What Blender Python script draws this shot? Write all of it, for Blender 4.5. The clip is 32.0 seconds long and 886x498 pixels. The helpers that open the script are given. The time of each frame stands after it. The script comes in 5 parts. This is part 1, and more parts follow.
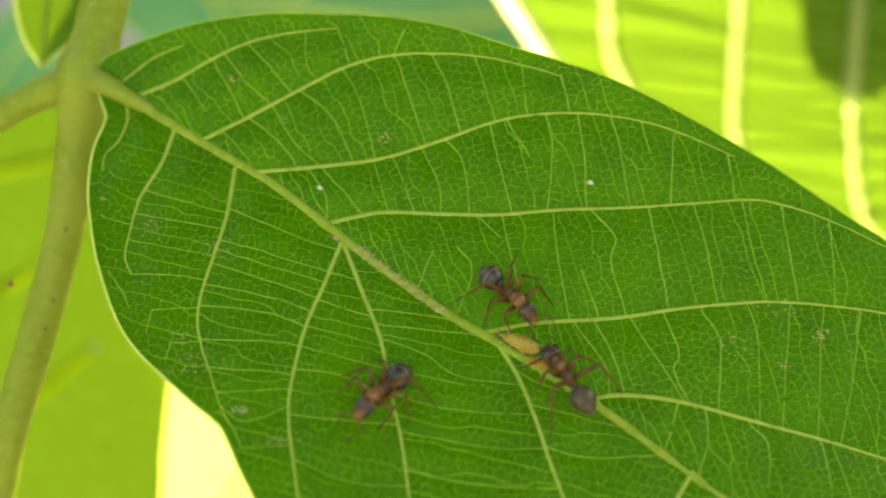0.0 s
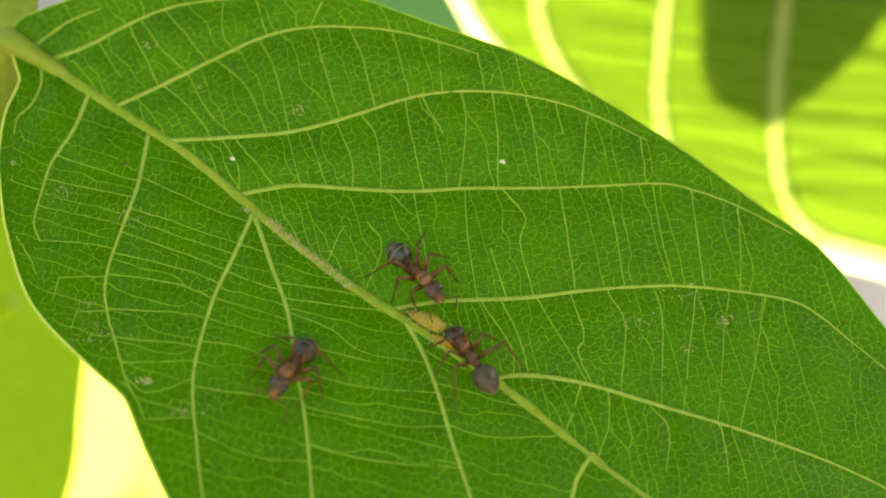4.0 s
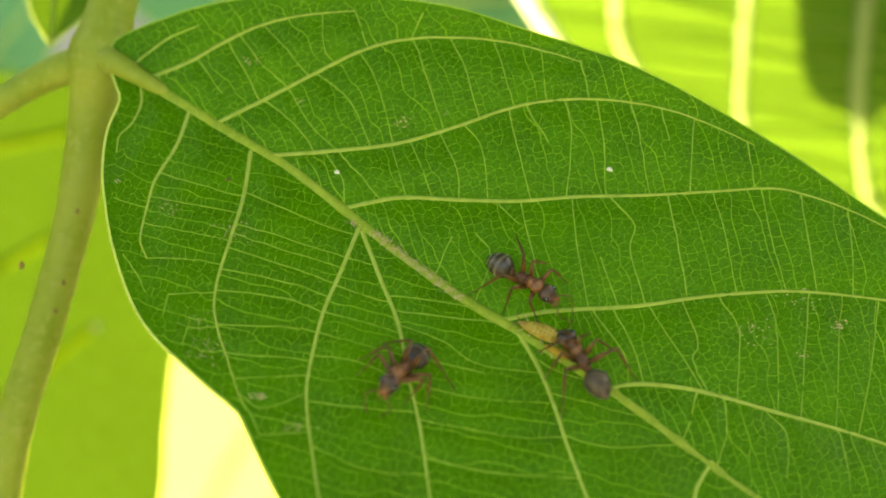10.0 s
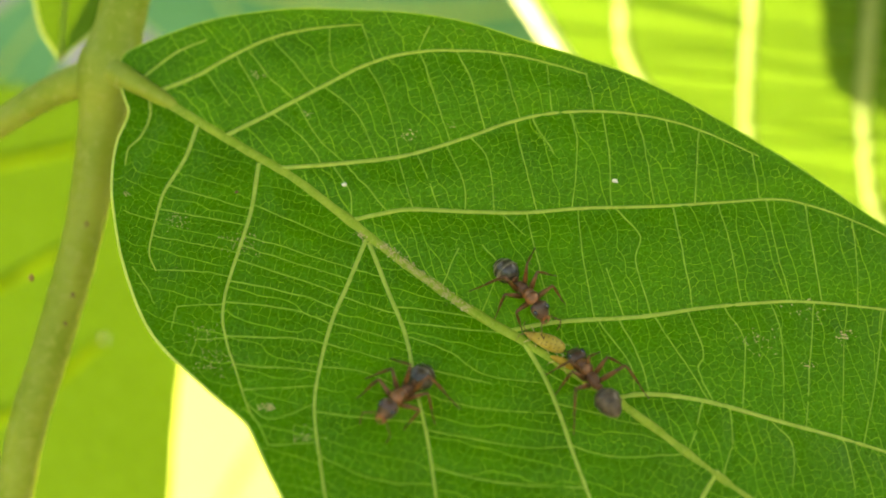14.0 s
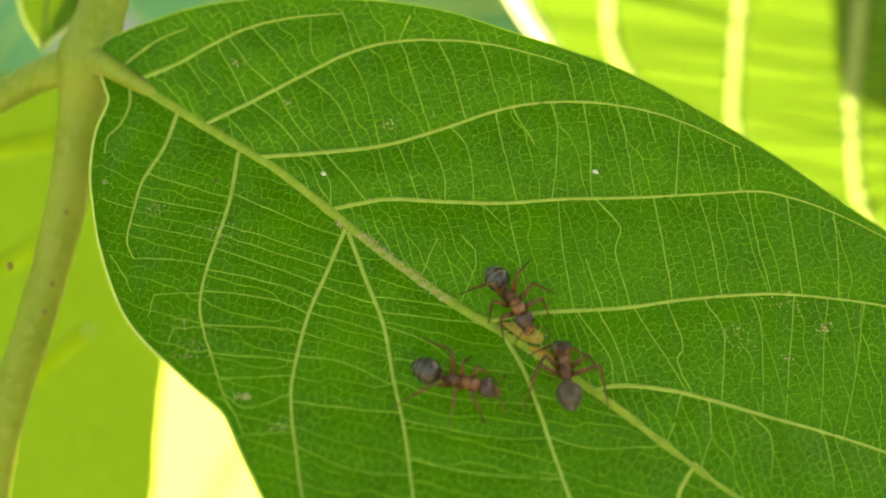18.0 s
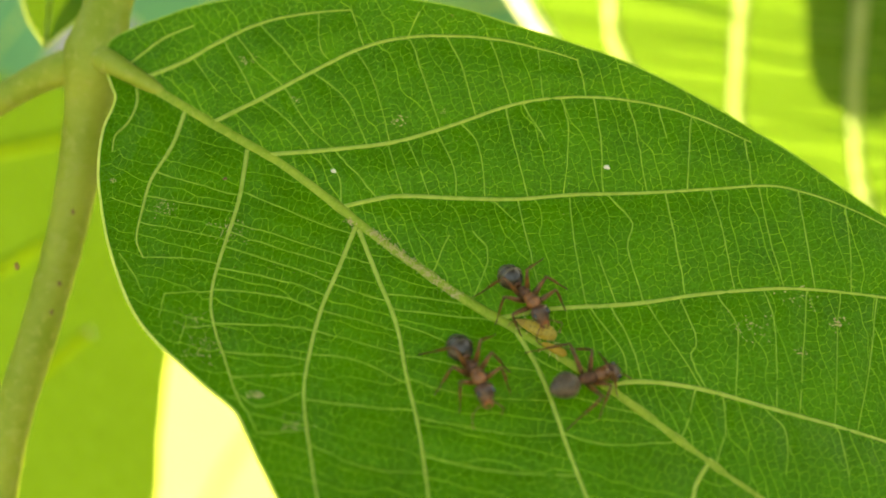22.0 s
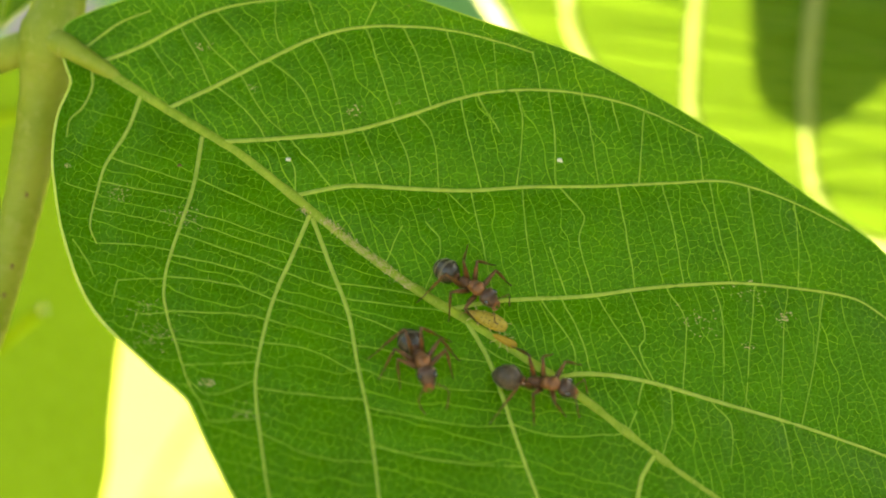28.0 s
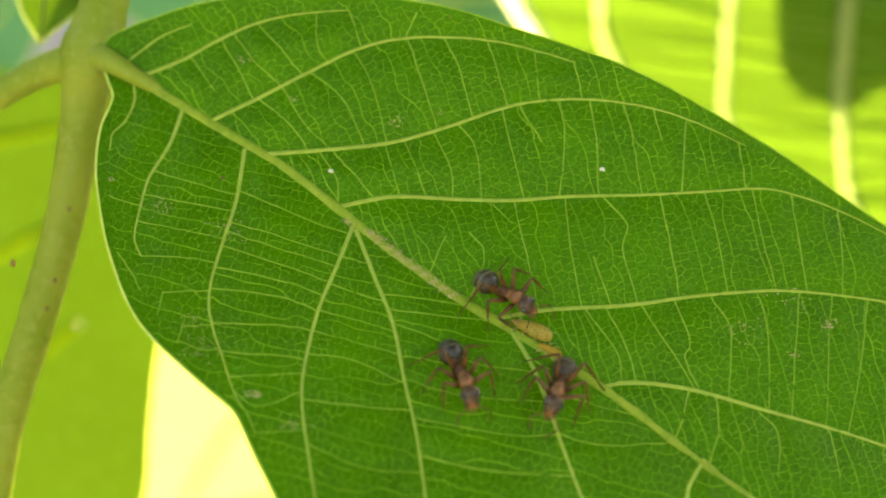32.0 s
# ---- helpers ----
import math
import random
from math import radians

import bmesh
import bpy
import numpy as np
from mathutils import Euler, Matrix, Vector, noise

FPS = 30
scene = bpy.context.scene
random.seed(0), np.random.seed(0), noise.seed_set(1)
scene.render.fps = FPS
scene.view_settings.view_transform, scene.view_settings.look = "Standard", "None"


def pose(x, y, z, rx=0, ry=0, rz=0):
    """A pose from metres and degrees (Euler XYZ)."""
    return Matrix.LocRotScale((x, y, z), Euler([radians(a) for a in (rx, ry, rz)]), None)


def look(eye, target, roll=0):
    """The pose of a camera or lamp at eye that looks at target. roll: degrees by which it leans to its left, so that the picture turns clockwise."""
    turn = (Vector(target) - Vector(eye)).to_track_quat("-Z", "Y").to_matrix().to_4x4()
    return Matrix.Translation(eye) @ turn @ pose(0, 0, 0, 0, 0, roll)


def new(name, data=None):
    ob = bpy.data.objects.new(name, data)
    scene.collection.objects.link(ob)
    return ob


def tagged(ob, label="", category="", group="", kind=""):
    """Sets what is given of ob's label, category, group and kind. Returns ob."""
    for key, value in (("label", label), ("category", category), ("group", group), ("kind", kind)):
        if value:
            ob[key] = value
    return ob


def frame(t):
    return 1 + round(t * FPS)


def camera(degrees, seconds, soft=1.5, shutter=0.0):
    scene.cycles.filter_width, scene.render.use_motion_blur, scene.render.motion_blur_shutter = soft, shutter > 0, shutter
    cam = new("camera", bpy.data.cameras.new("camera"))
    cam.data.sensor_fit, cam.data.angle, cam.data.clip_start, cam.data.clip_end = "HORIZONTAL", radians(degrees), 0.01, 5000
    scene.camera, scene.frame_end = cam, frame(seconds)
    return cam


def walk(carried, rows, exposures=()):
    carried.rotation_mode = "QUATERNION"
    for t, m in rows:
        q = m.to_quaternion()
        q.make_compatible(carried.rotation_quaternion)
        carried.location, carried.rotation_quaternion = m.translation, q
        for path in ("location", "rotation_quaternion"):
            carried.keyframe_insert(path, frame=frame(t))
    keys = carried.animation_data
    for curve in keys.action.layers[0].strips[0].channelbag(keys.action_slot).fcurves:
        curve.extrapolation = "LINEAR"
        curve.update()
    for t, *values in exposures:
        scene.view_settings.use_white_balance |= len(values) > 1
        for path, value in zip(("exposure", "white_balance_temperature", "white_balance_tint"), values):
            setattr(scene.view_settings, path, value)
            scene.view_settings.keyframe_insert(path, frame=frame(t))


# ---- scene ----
MM = 0.001
REACH = 123.0

# ---- camera ----
cam = camera(30.0, 32.0, soft=1.85, shutter=0.5)
cam.data.dof.use_dof = True
cam.data.dof.focus_distance = 0.1197
cam.data.dof.aperture_fstop = 16.0
BASE = look((0.0, -0.1156, 1.5421), (0.0, 0.0, 1.5))
# the leaf's own space: x to the right, y up the leaf, z out of its face, at the middle of the leaf
LEAF = BASE @ Matrix.Translation((0, 0, -REACH * MM))


def held(x, y, z, rx, ry, rz):
    """The camera held in the hand: shifts in millimetres, turns in radians."""
    turn = Vector((rx, ry, rz))
    spin = Matrix.Rotation(turn.length, 4, turn.normalized()) if turn.length > 1e-6 else Matrix.Identity(4)
    return LEAF @ Matrix.Translation((x * MM, y * MM, (REACH + z) * MM)) @ spin


walk(cam, [
    (0, held(1.107, -2.497, -2.053, 0.0193, 0.0035, -0.0122)),
    (0.5, held(0.350, -1.495, -1.855, 0.0175, 0.0191, -0.0096)),
    (1, held(4.580, 0.778, -0.129, -0.0061, 0.0050, 0.0040)),
    (1.5, held(5.432, 0.806, -0.436, -0.0034, 0.0165, 0.0025)),
    (2, held(3.177, 2.107, 0.544, -0.0165, -0.0209, 0.0093)),
    (2.5, held(5.504, 1.808, 0.089, -0.0154, -0.0044, 0.0108)),
    (3, held(5.626, 1.259, -0.504, -0.0143, -0.0079, 0.0142)),
    (3.5, held(4.811, 0.291, -1.680, -0.0166, -0.0250, 0.0172)),
    (5.5, held(3.030, 1.229, -0.674, -0.0211, -0.0293, 0.0160)),
    (6, held(3.533, 1.845, -0.314, -0.0257, -0.0255, 0.0175)),
    (6.5, held(3.908, 0.233, -0.918, -0.0166, -0.0259, 0.0142)),
    (7, held(1.208, 0.475, -1.395, -0.0160, -0.0280, 0.0103)),
    (7.5, held(1.195, -0.394, -1.767, -0.0085, -0.0219, 0.0083)),
    (8, held(-1.065, -0.842, -2.635, -0.0074, -0.0287, 0.0028)),
    (8.5, held(-1.799, -1.008, -2.773, -0.0034, -0.0219, 0.0000)),
    (9, held(-3.035, -1.771, -2.976, 0.0063, -0.0192, -0.0054)),
    (9.5, held(-3.143, -1.942, -3.945, 0.0019, -0.0204, -0.0058)),
    (10, held(-2.002, -1.377, -2.854, 0.0018, -0.0116, -0.0035)),
    (10.5, held(-1.307, -1.702, -3.555, -0.0017, -0.0182, -0.0007)),
    (11, held(-2.191, -0.796, -3.100, -0.0070, -0.0214, 0.0001)),
    (11.5, held(-3.514, -1.297, -3.463, -0.0027, -0.0290, -0.0022)),
    (12, held(-5.310, -0.997, -3.323, -0.0002, -0.0333, -0.0046)),
    (12.5, held(-3.368, -1.661, -3.620, 0.0011, -0.0228, -0.0023)),
    (13, held(0.048, -0.021, -1.253, 0.0008, 0.0005, -0.0003)),
    (13.5, held(-1.492, -0.990, -1.888, 0.0059, -0.0038, -0.0050)),
    (15.5, held(-2.298, -2.035, -2.213, 0.0124, -0.0128, -0.0046)),
    (16, held(-1.936, -2.452, -2.927, 0.0136, -0.0075, -0.0060)),
    (16.5, held(-1.934, -1.965, -2.393, 0.0104, -0.0132, -0.0021)),
    (17, held(-2.549, -2.303, -2.858, 0.0075, -0.0291, -0.0012)),
    (17.5, held(-2.947, -3.034, -3.930, 0.0118, -0.0182, -0.0035)),
    (18, held(-0.422, -2.114, -2.563, 0.0089, -0.0069, 0.0001)),
    (18.5, held(-1.618, -2.700, -3.033, 0.0085, -0.0284, 0.0028)),
    (19, held(-0.584, -2.203, -2.674, 0.0071, -0.0157, 0.0006)),
    (19.5, held(-1.427, -1.360, -2.608, -0.0009, -0.0315, 0.0050)),
    (20, held(-1.901, -1.413, -2.707, 0.0028, -0.0248, 0.0035)),
    (20.5, held(-1.337, -2.744, -3.620, 0.0122, -0.0100, -0.0028)),
    (21, held(-3.337, -2.078, -3.127, 0.0092, -0.0153, -0.0059)),
    (21.5, held(-3.007, -2.616, -3.828, 0.0050, -0.0270, -0.0039)),
    (22, held(-2.342, -2.525, -3.169, 0.0105, -0.0161, -0.0068)),
    (22.5, held(-3.381, -2.675, -3.795, 0.0048, -0.0334, -0.0047)),
    (23, held(-1.096, -1.974, -3.064, 0.0024, -0.0203, -0.0019)),
    (23.5, held(-1.189, -2.104, -3.204, -0.0007, -0.0261, -0.0013)),
    (24, held(-1.298, -2.605, -3.774, -0.0030, -0.0414, 0.0035)),
    (24.5, held(0.802, -1.177, -2.343, -0.0060, -0.0250, 0.0069)),
    (25, held(1.022, -0.461, -2.326, -0.0154, -0.0305, 0.0108)),
    (25.5, held(0.725, -1.635, -2.613, -0.0010, -0.0219, 0.0054)),
    (27.5, held(-1.707, -1.920, -2.697, -0.0011, -0.0368, 0.0047)),
    (28, held(-2.063, -0.840, -2.327, -0.0096, -0.0421, 0.0079)),
    (28.5, held(-1.930, -1.153, -1.907, -0.0024, -0.0324, 0.0031)),
    (29, held(-2.795, -1.619, -2.335, 0.0001, -0.0352, 0.0020)),
    (29.5, held(-1.628, -1.396, -2.330, -0.0074, -0.0422, 0.0078)),
    (30, held(-1.028, -2.311, -3.060, -0.0018, -0.0359, 0.0065)),
    (30.5, held(-0.913, -0.162, -1.175, -0.0127, -0.0378, 0.0070)),
    (31, held(-3.674, -0.774, -2.556, -0.0093, -0.0410, 0.0022)),
    (31.5, held(-2.210, -0.852, -1.803, -0.0041, -0.0326, 0.0019)),
    (32, held(-4.030, -1.244, -2.376, -0.0000, -0.0322, -0.0005)),
])

# ---- light ----
SUN = (LEAF.to_3x3() @ Vector((0.34, 0.75, -0.566))).normalized()
world = bpy.data.worlds.new("sky")
scene.world = world
world.use_nodes = True
wn = world.node_tree
sky = wn.nodes.new("ShaderNodeTexSky")
sky.sky_type, sky.sun_disc = "NISHITA", False
sky.air_density, sky.dust_density, sky.ozone_density = 0.8, 5.0, 0.5
sky.sun_elevation = math.asin(SUN.z)
sky.sun_rotation = math.atan2(SUN.x, SUN.y)
wn.links.new(sky.outputs[0], wn.nodes["Background"].inputs[0])
wn.nodes["Background"].inputs[1].default_value = 0.15
lamp = new("sun", bpy.data.lights.new("sun", "SUN"))
lamp.data.energy, lamp.data.angle, lamp.data.color = 5.2, radians(0.53), (1.0, 0.87, 0.63)
lamp.matrix_world = look(tuple(SUN * 3.0), (0, 0, 0))
scene.view_settings.exposure = 2.76
scene.view_settings.use_white_balance = True
scene.view_settings.white_balance_temperature = 9600
scene.view_settings.white_balance_tint = -6


# ---- materials ----
def material(name):
    m = bpy.data.materials.new(name)
    m.use_nodes = True
    nt = m.node_tree
    return m, nt, nt.nodes["Principled BSDF"]


def node(nt, kind, **values):
    n = nt.nodes.new(kind)
    for key, v in values.items():
        n.inputs[key].default_value = v
    return n


def ramp(nt, fac, stops):
    n = nt.nodes.new("ShaderNodeValToRGB")
    e = n.color_ramp.elements
    while len(e) < len(stops):
        e.new(0.5)
    for el, (p, c) in zip(e, stops):
        el.position, el.color = p, (*c, 1)
    nt.links.new(fac, n.inputs[0])
    return n.outputs[0]


def mix(nt, fac, a, b, kind="MIX"):
    n = nt.nodes.new("ShaderNodeMix")
    n.data_type, n.blend_type = "RGBA", kind
    for sock, v in ((n.inputs[0], fac), (n.inputs[6], a), (n.inputs[7], b)):
        if isinstance(v, (int, float)):
            sock.default_value = v
        elif isinstance(v, tuple):
            sock.default_value = (*v, 1)
        else:
            nt.links.new(v, sock)
    return n.outputs[2]


def leaf_material(name, dark, light, through_light, cell, share, rough=0.5, net=0.5, relief=0.25, gloss=0.22):
    """A leaf: waxy face, light that passes through it, a fine net of veinlets of that cell size in metres."""
    m, nt, bsdf = material(name)
    tc = nt.nodes.new("ShaderNodeTexCoord")
    coarse = node(nt, "ShaderNodeTexNoise", Scale=0.9 / (cell * 12), Detail=4.0, Roughness=0.6)
    fine = node(nt, "ShaderNodeTexNoise", Scale=2.2 / cell, Detail=3.0)
    warp = node(nt, "ShaderNodeTexNoise", Scale=0.8 / cell, Detail=1.0)
    for n in (coarse, fine, warp):
        nt.links.new(tc.outputs["Object"], n.inputs["Vector"])
    bent = nt.nodes.new("ShaderNodeMix")
    bent.data_type, bent.blend_type = "RGBA", "LINEAR_LIGHT"
    bent.inputs[0].default_value = cell * 0.5
    nt.links.new(tc.outputs["Object"], bent.inputs[6])
    nt.links.new(warp.outputs["Color"], bent.inputs[7])
    lines = []
    for size in (1.0, 0.55):
        v = node(nt, "ShaderNodeTexVoronoi", Scale=1.0 / (cell * size))
        v.feature = "DISTANCE_TO_EDGE"
        nt.links.new(bent.outputs[2], v.inputs["Vector"])
        lines.append(ramp(nt, v.outputs["Distance"], [(0.0, (1, 1, 1)), (0.10 if size == 1.0 else 0.2, (0, 0, 0))]))
    base = ramp(nt, coarse.outputs["Fac"], [(0.32, dark), (0.68, light)])
    base = mix(nt, 0.35, base, ramp(nt, fine.outputs["Fac"], [(0.3, dark), (0.7, light)]))
    pale = tuple(min(1.0, c * 1.9 + 0.02) for c in light)
    both = mix(nt, 0.35, lines[0], lines[1])
    amount = nt.nodes.new("ShaderNodeMath")
    amount.operation = "MULTIPLY"
    amount.inputs[1].default_value = net
    nt.links.new(both, amount.inputs[0])
    colour = mix(nt, amount.outputs[0], base, pale)
    nt.links.new(colour, bsdf.inputs["Base Color"])
    bsdf.inputs["Roughness"].default_value = rough
    bsdf.inputs["Specular IOR Level"].default_value = gloss
    bump = node(nt, "ShaderNodeBump", Strength=relief, Distance=cell * 0.12)
    height = mix(nt, 0.5, both, fine.outputs["Color"])
    nt.links.new(height, bump.inputs["Height"])
    nt.links.new(bump.outputs[0], bsdf.inputs["Normal"])
    tr = nt.nodes.new("ShaderNodeBsdfTranslucent")
    tone = mix(nt, amount.outputs[0], mix(nt, coarse.outputs["Fac"], tuple(c * 0.75 for c in through_light), through_light), tuple(min(1.0, c * 1.25 + 0.03) for c in through_light))
    nt.links.new(tone, tr.inputs["Color"])
    ms = node(nt, "ShaderNodeMixShader", Fac=share)
    nt.links.new(bsdf.outputs[0], ms.inputs[1])
    nt.links.new(tr.outputs[0], ms.inputs[2])
    nt.links.new(ms.outputs[0], nt.nodes["Material Output"].inputs["Surface"])
    return m


def plain_material(name, a, b, size, rough, relief=0.2, metal=0.0, stripes=None, coat=0.0, sheen=0.0, share=0.0, gloss=0.25):
    """A surface of two tones mottled at that size in metres; stripes: a second, finer mottling colour; share: light let through."""
    m, nt, bsdf = material(name)
    tc = nt.nodes.new("ShaderNodeTexCoord")
    big = node(nt, "ShaderNodeTexNoise", Scale=1.0 / size, Detail=5.0, Roughness=0.65)
    small = node(nt, "ShaderNodeTexNoise", Scale=7.0 / size, Detail=3.0)
    for n in (big, small):
        nt.links.new(tc.outputs["Object"], n.inputs["Vector"])
    colour = ramp(nt, big.outputs["Fac"], [(0.33, a), (0.67, b)])
    if stripes:
        colour = mix(nt, ramp(nt, small.outputs["Fac"], [(0.52, (0, 0, 0)), (0.66, (1, 1, 1))]), colour, stripes)
    nt.links.new(colour, bsdf.inputs["Base Color"])
    bsdf.inputs["Roughness"].default_value = rough
    bsdf.inputs["Metallic"].default_value = metal
    bsdf.inputs["Specular IOR Level"].default_value = gloss
    bsdf.inputs["Coat Weight"].default_value = coat
    bsdf.inputs["Sheen Weight"].default_value = sheen
    bump = node(nt, "ShaderNodeBump", Strength=relief, Distance=size * 0.06)
    nt.links.new(small.outputs["Fac"], bump.inputs["Height"])
    nt.links.new(bump.outputs[0], bsdf.inputs["Normal"])
    if share:
        tr = nt.nodes.new("ShaderNodeBsdfTranslucent")
        nt.links.new(colour, tr.inputs["Color"])
        ms = node(nt, "ShaderNodeMixShader", Fac=share)
        nt.links.new(bsdf.outputs[0], ms.inputs[1])
        nt.links.new(tr.outputs[0], ms.inputs[2])
        nt.links.new(ms.outputs[0], nt.nodes["Material Output"].inputs["Surface"])
    return m


M_LEAF = leaf_material("leaf_face", (0.0112, 0.055, 0.0003), (0.0435, 0.138, 0.0005), (0.12, 0.34, 0.001), 0.00034, 0.14, rough=0.34, net=0.6, relief=0.8, gloss=0.07)
M_VEIN = plain_material("leaf_vein", (0.28, 0.38, 0.04), (0.42, 0.50, 0.08), 0.0007, 0.55, stripes=(0.38, 0.45, 0.09), share=0.25, relief=0.4)
M_VEINLET = plain_material("leaf_veinlet", (0.18, 0.33, 0.022), (0.33, 0.47, 0.055), 0.0012, 0.5, share=0.25)
M_NET = plain_material("leaf_net", (0.12, 0.28, 0.008), (0.27, 0.45, 0.025), 0.0018, 0.5, share=0.2)
M_MIDRIB = plain_material("leaf_midrib", (0.165, 0.26, 0.012), (0.28, 0.355, 0.032), 0.0010, 0.6, stripes=(0.30, 0.36, 0.055), share=0.15)
# bright rim colour that holds the glow of sun from behind
M_RIM = plain_material("sun_toned_rim", (0.50, 0.58, 0.10), (0.64, 0.68, 0.18), 0.0015, 0.6, share=0.3, gloss=0.05)
# lit copy of the leaf material, sunlit tone put into its colours
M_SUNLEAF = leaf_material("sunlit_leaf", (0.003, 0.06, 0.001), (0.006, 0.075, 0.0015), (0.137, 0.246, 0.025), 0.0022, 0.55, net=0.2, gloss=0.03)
# dimmer copy of the lit leaf, its weaker backlight put into the colours
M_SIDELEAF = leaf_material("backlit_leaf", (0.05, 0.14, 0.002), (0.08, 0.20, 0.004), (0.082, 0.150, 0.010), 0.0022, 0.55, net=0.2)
# veins and rim of the lit copy, with the sun's brightness in their colour
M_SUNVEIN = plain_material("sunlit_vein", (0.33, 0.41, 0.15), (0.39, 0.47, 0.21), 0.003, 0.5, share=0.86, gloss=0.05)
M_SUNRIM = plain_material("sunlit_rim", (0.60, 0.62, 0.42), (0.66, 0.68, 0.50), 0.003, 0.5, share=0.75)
# overexposed leaf: the sun's glare is put into its pale colours
M_GLARELEAF = leaf_material("glare_leaf", (0.28, 0.34, 0.07), (0.36, 0.42, 0.11), (0.56, 0.62, 0.15), 0.0022, 0.6, net=0.2)
# leaf in shade: the sky it reflects is put into its blue-green colours
M_SKYLEAF = leaf_material("sky_toned_leaf", (0.10, 0.27, 0.09), (0.14, 0.34, 0.13), (0.08, 0.22, 0.03), 0.0022, 0.1, rough=0.35, net=0.2, gloss=0.5)
M_STEM = plain_material("leaf_stalk", (0.215, 0.285, 0.02), (0.325, 0.375, 0.05), 0.005, 0.5, stripes=(0.31, 0.35, 0.055), share=0.25, relief=0.15, gloss=0.25)
M_SCAR = plain_material("brown_scar", (0.12, 0.06, 0.03), (0.22, 0.12, 0.05), 0.0006, 0.8)
M_DUST = plain_material("pale_dust", (0.38, 0.28, 0.13), (0.56, 0.44, 0.24), 0.0004, 0.9)
M_SPECK = plain_material("white_speck", (0.48, 0.45, 0.34), (0.66, 0.62, 0.5), 0.0002, 0.8)
M_GROUND = plain_material("grey_ground", (0.30, 0.27, 0.27), (0.38, 0.345, 0.345), 0.5, 0.9, stripes=(0.26, 0.235, 0.23))
M_SKYBLOCK = plain_material("sky_block_green", (0.025, 0.055, 0.012), (0.06, 0.11, 0.025), 0.6, 0.8, stripes=(0.02, 0.04, 0.01), relief=0.6)
M_HEAD = plain_material("ant_head", (0.020, 0.011, 0.007), (0.098, 0.044, 0.022), 0.0006, 0.30, sheen=0.06, gloss=0.36, relief=0.4)
M_FACE = plain_material("ant_jaw", (0.13, 0.046, 0.018), (0.25, 0.09, 0.034), 0.0004, 0.4, gloss=0.35)
M_THORAX = plain_material("ant_thorax", (0.070, 0.027, 0.011), (0.26, 0.100, 0.034), 0.0006, 0.36, stripes=(0.11, 0.045, 0.018), gloss=0.33, relief=0.5)
M_WAIST = plain_material("ant_hind_thorax", (0.045, 0.019, 0.009), (0.17, 0.064, 0.024), 0.0005, 0.45, stripes=(0.07, 0.036, 0.02), sheen=0.05, gloss=0.23, relief=0.4)
M_GASTER = plain_material("ant_gaster", (0.020, 0.014, 0.008), (0.068, 0.046, 0.026), 0.0005, 0.24, sheen=0.05, gloss=0.5, relief=0.25)
M_DUN = plain_material("ant_dun_gaster", (0.032, 0.021, 0.012), (0.112, 0.076, 0.045), 0.0006, 0.3, sheen=0.06, gloss=0.29, relief=0.3)
# veinlets of the lit copy, toned as in sun
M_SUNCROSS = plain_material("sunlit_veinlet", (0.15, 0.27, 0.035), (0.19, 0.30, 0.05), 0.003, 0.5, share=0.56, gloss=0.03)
# vein of the dimmer copy, its backlit tone held close to the blade's
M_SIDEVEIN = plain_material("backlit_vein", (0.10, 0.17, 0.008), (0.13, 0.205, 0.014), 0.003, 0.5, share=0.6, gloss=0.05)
M_BAND = plain_material("ant_gaster_band", (0.055, 0.042, 0.028), (0.115, 0.088, 0.057), 0.0006, 0.32, gloss=0.33)
M_PALEBAND = plain_material("ant_pale_band", (0.10, 0.074, 0.043), (0.19, 0.145, 0.085), 0.0006, 0.3, gloss=0.33)
M_LEG = plain_material("ant_leg", (0.034, 0.015, 0.006), (0.155, 0.060, 0.018), 0.0008, 0.34, gloss=0.29)
M_EYE = plain_material("ant_eye", (0.004, 0.003, 0.003), (0.008, 0.006, 0.006), 0.0003, 0.15, coat=0.6, gloss=0.5)
M_APHID = plain_material("aphid_skin", (0.42, 0.275, 0.035), (0.58, 0.42, 0.085), 0.0007, 0.35, share=0.3)
M_AMBER = plain_material("aphid_amber", (0.30, 0.17, 0.03), (0.50, 0.33, 0.06), 0.0005, 0.45, stripes=(0.24, 0.13, 0.04), share=0.2)
M_SPOT = plain_material("aphid_spot", (0.03, 0.022, 0.012), (0.06, 0.04, 0.02), 0.0003, 0.5)
M_ORANGE = plain_material("orange_skin", (0.36, 0.20, 0.015), (0.50, 0.32, 0.04), 0.0007, 0.5, share=0.2)
M_HUSK = plain_material("aphid_leg", (0.46, 0.36, 0.14), (0.60, 0.48, 0.22), 0.0005, 0.5)


# ---- mesh helpers ----
def link(name, verts, faces, mat, parent=None, label="", smooth=True):
    """Links a mesh of millimetre points as one object, in its parent's space."""
    me = bpy.data.meshes.new(name)
    me.from_pydata([(x * MM, y * MM, z * MM) for x, y, z in verts], [], faces)
    if smooth:
        me.polygons.foreach_set("use_smooth", [True] * len(me.polygons))
    me.materials.append(mat)
    me.update()
    ob = new(name, me)
    ob.parent = parent
    if label:
        tagged(ob, label)
    return ob


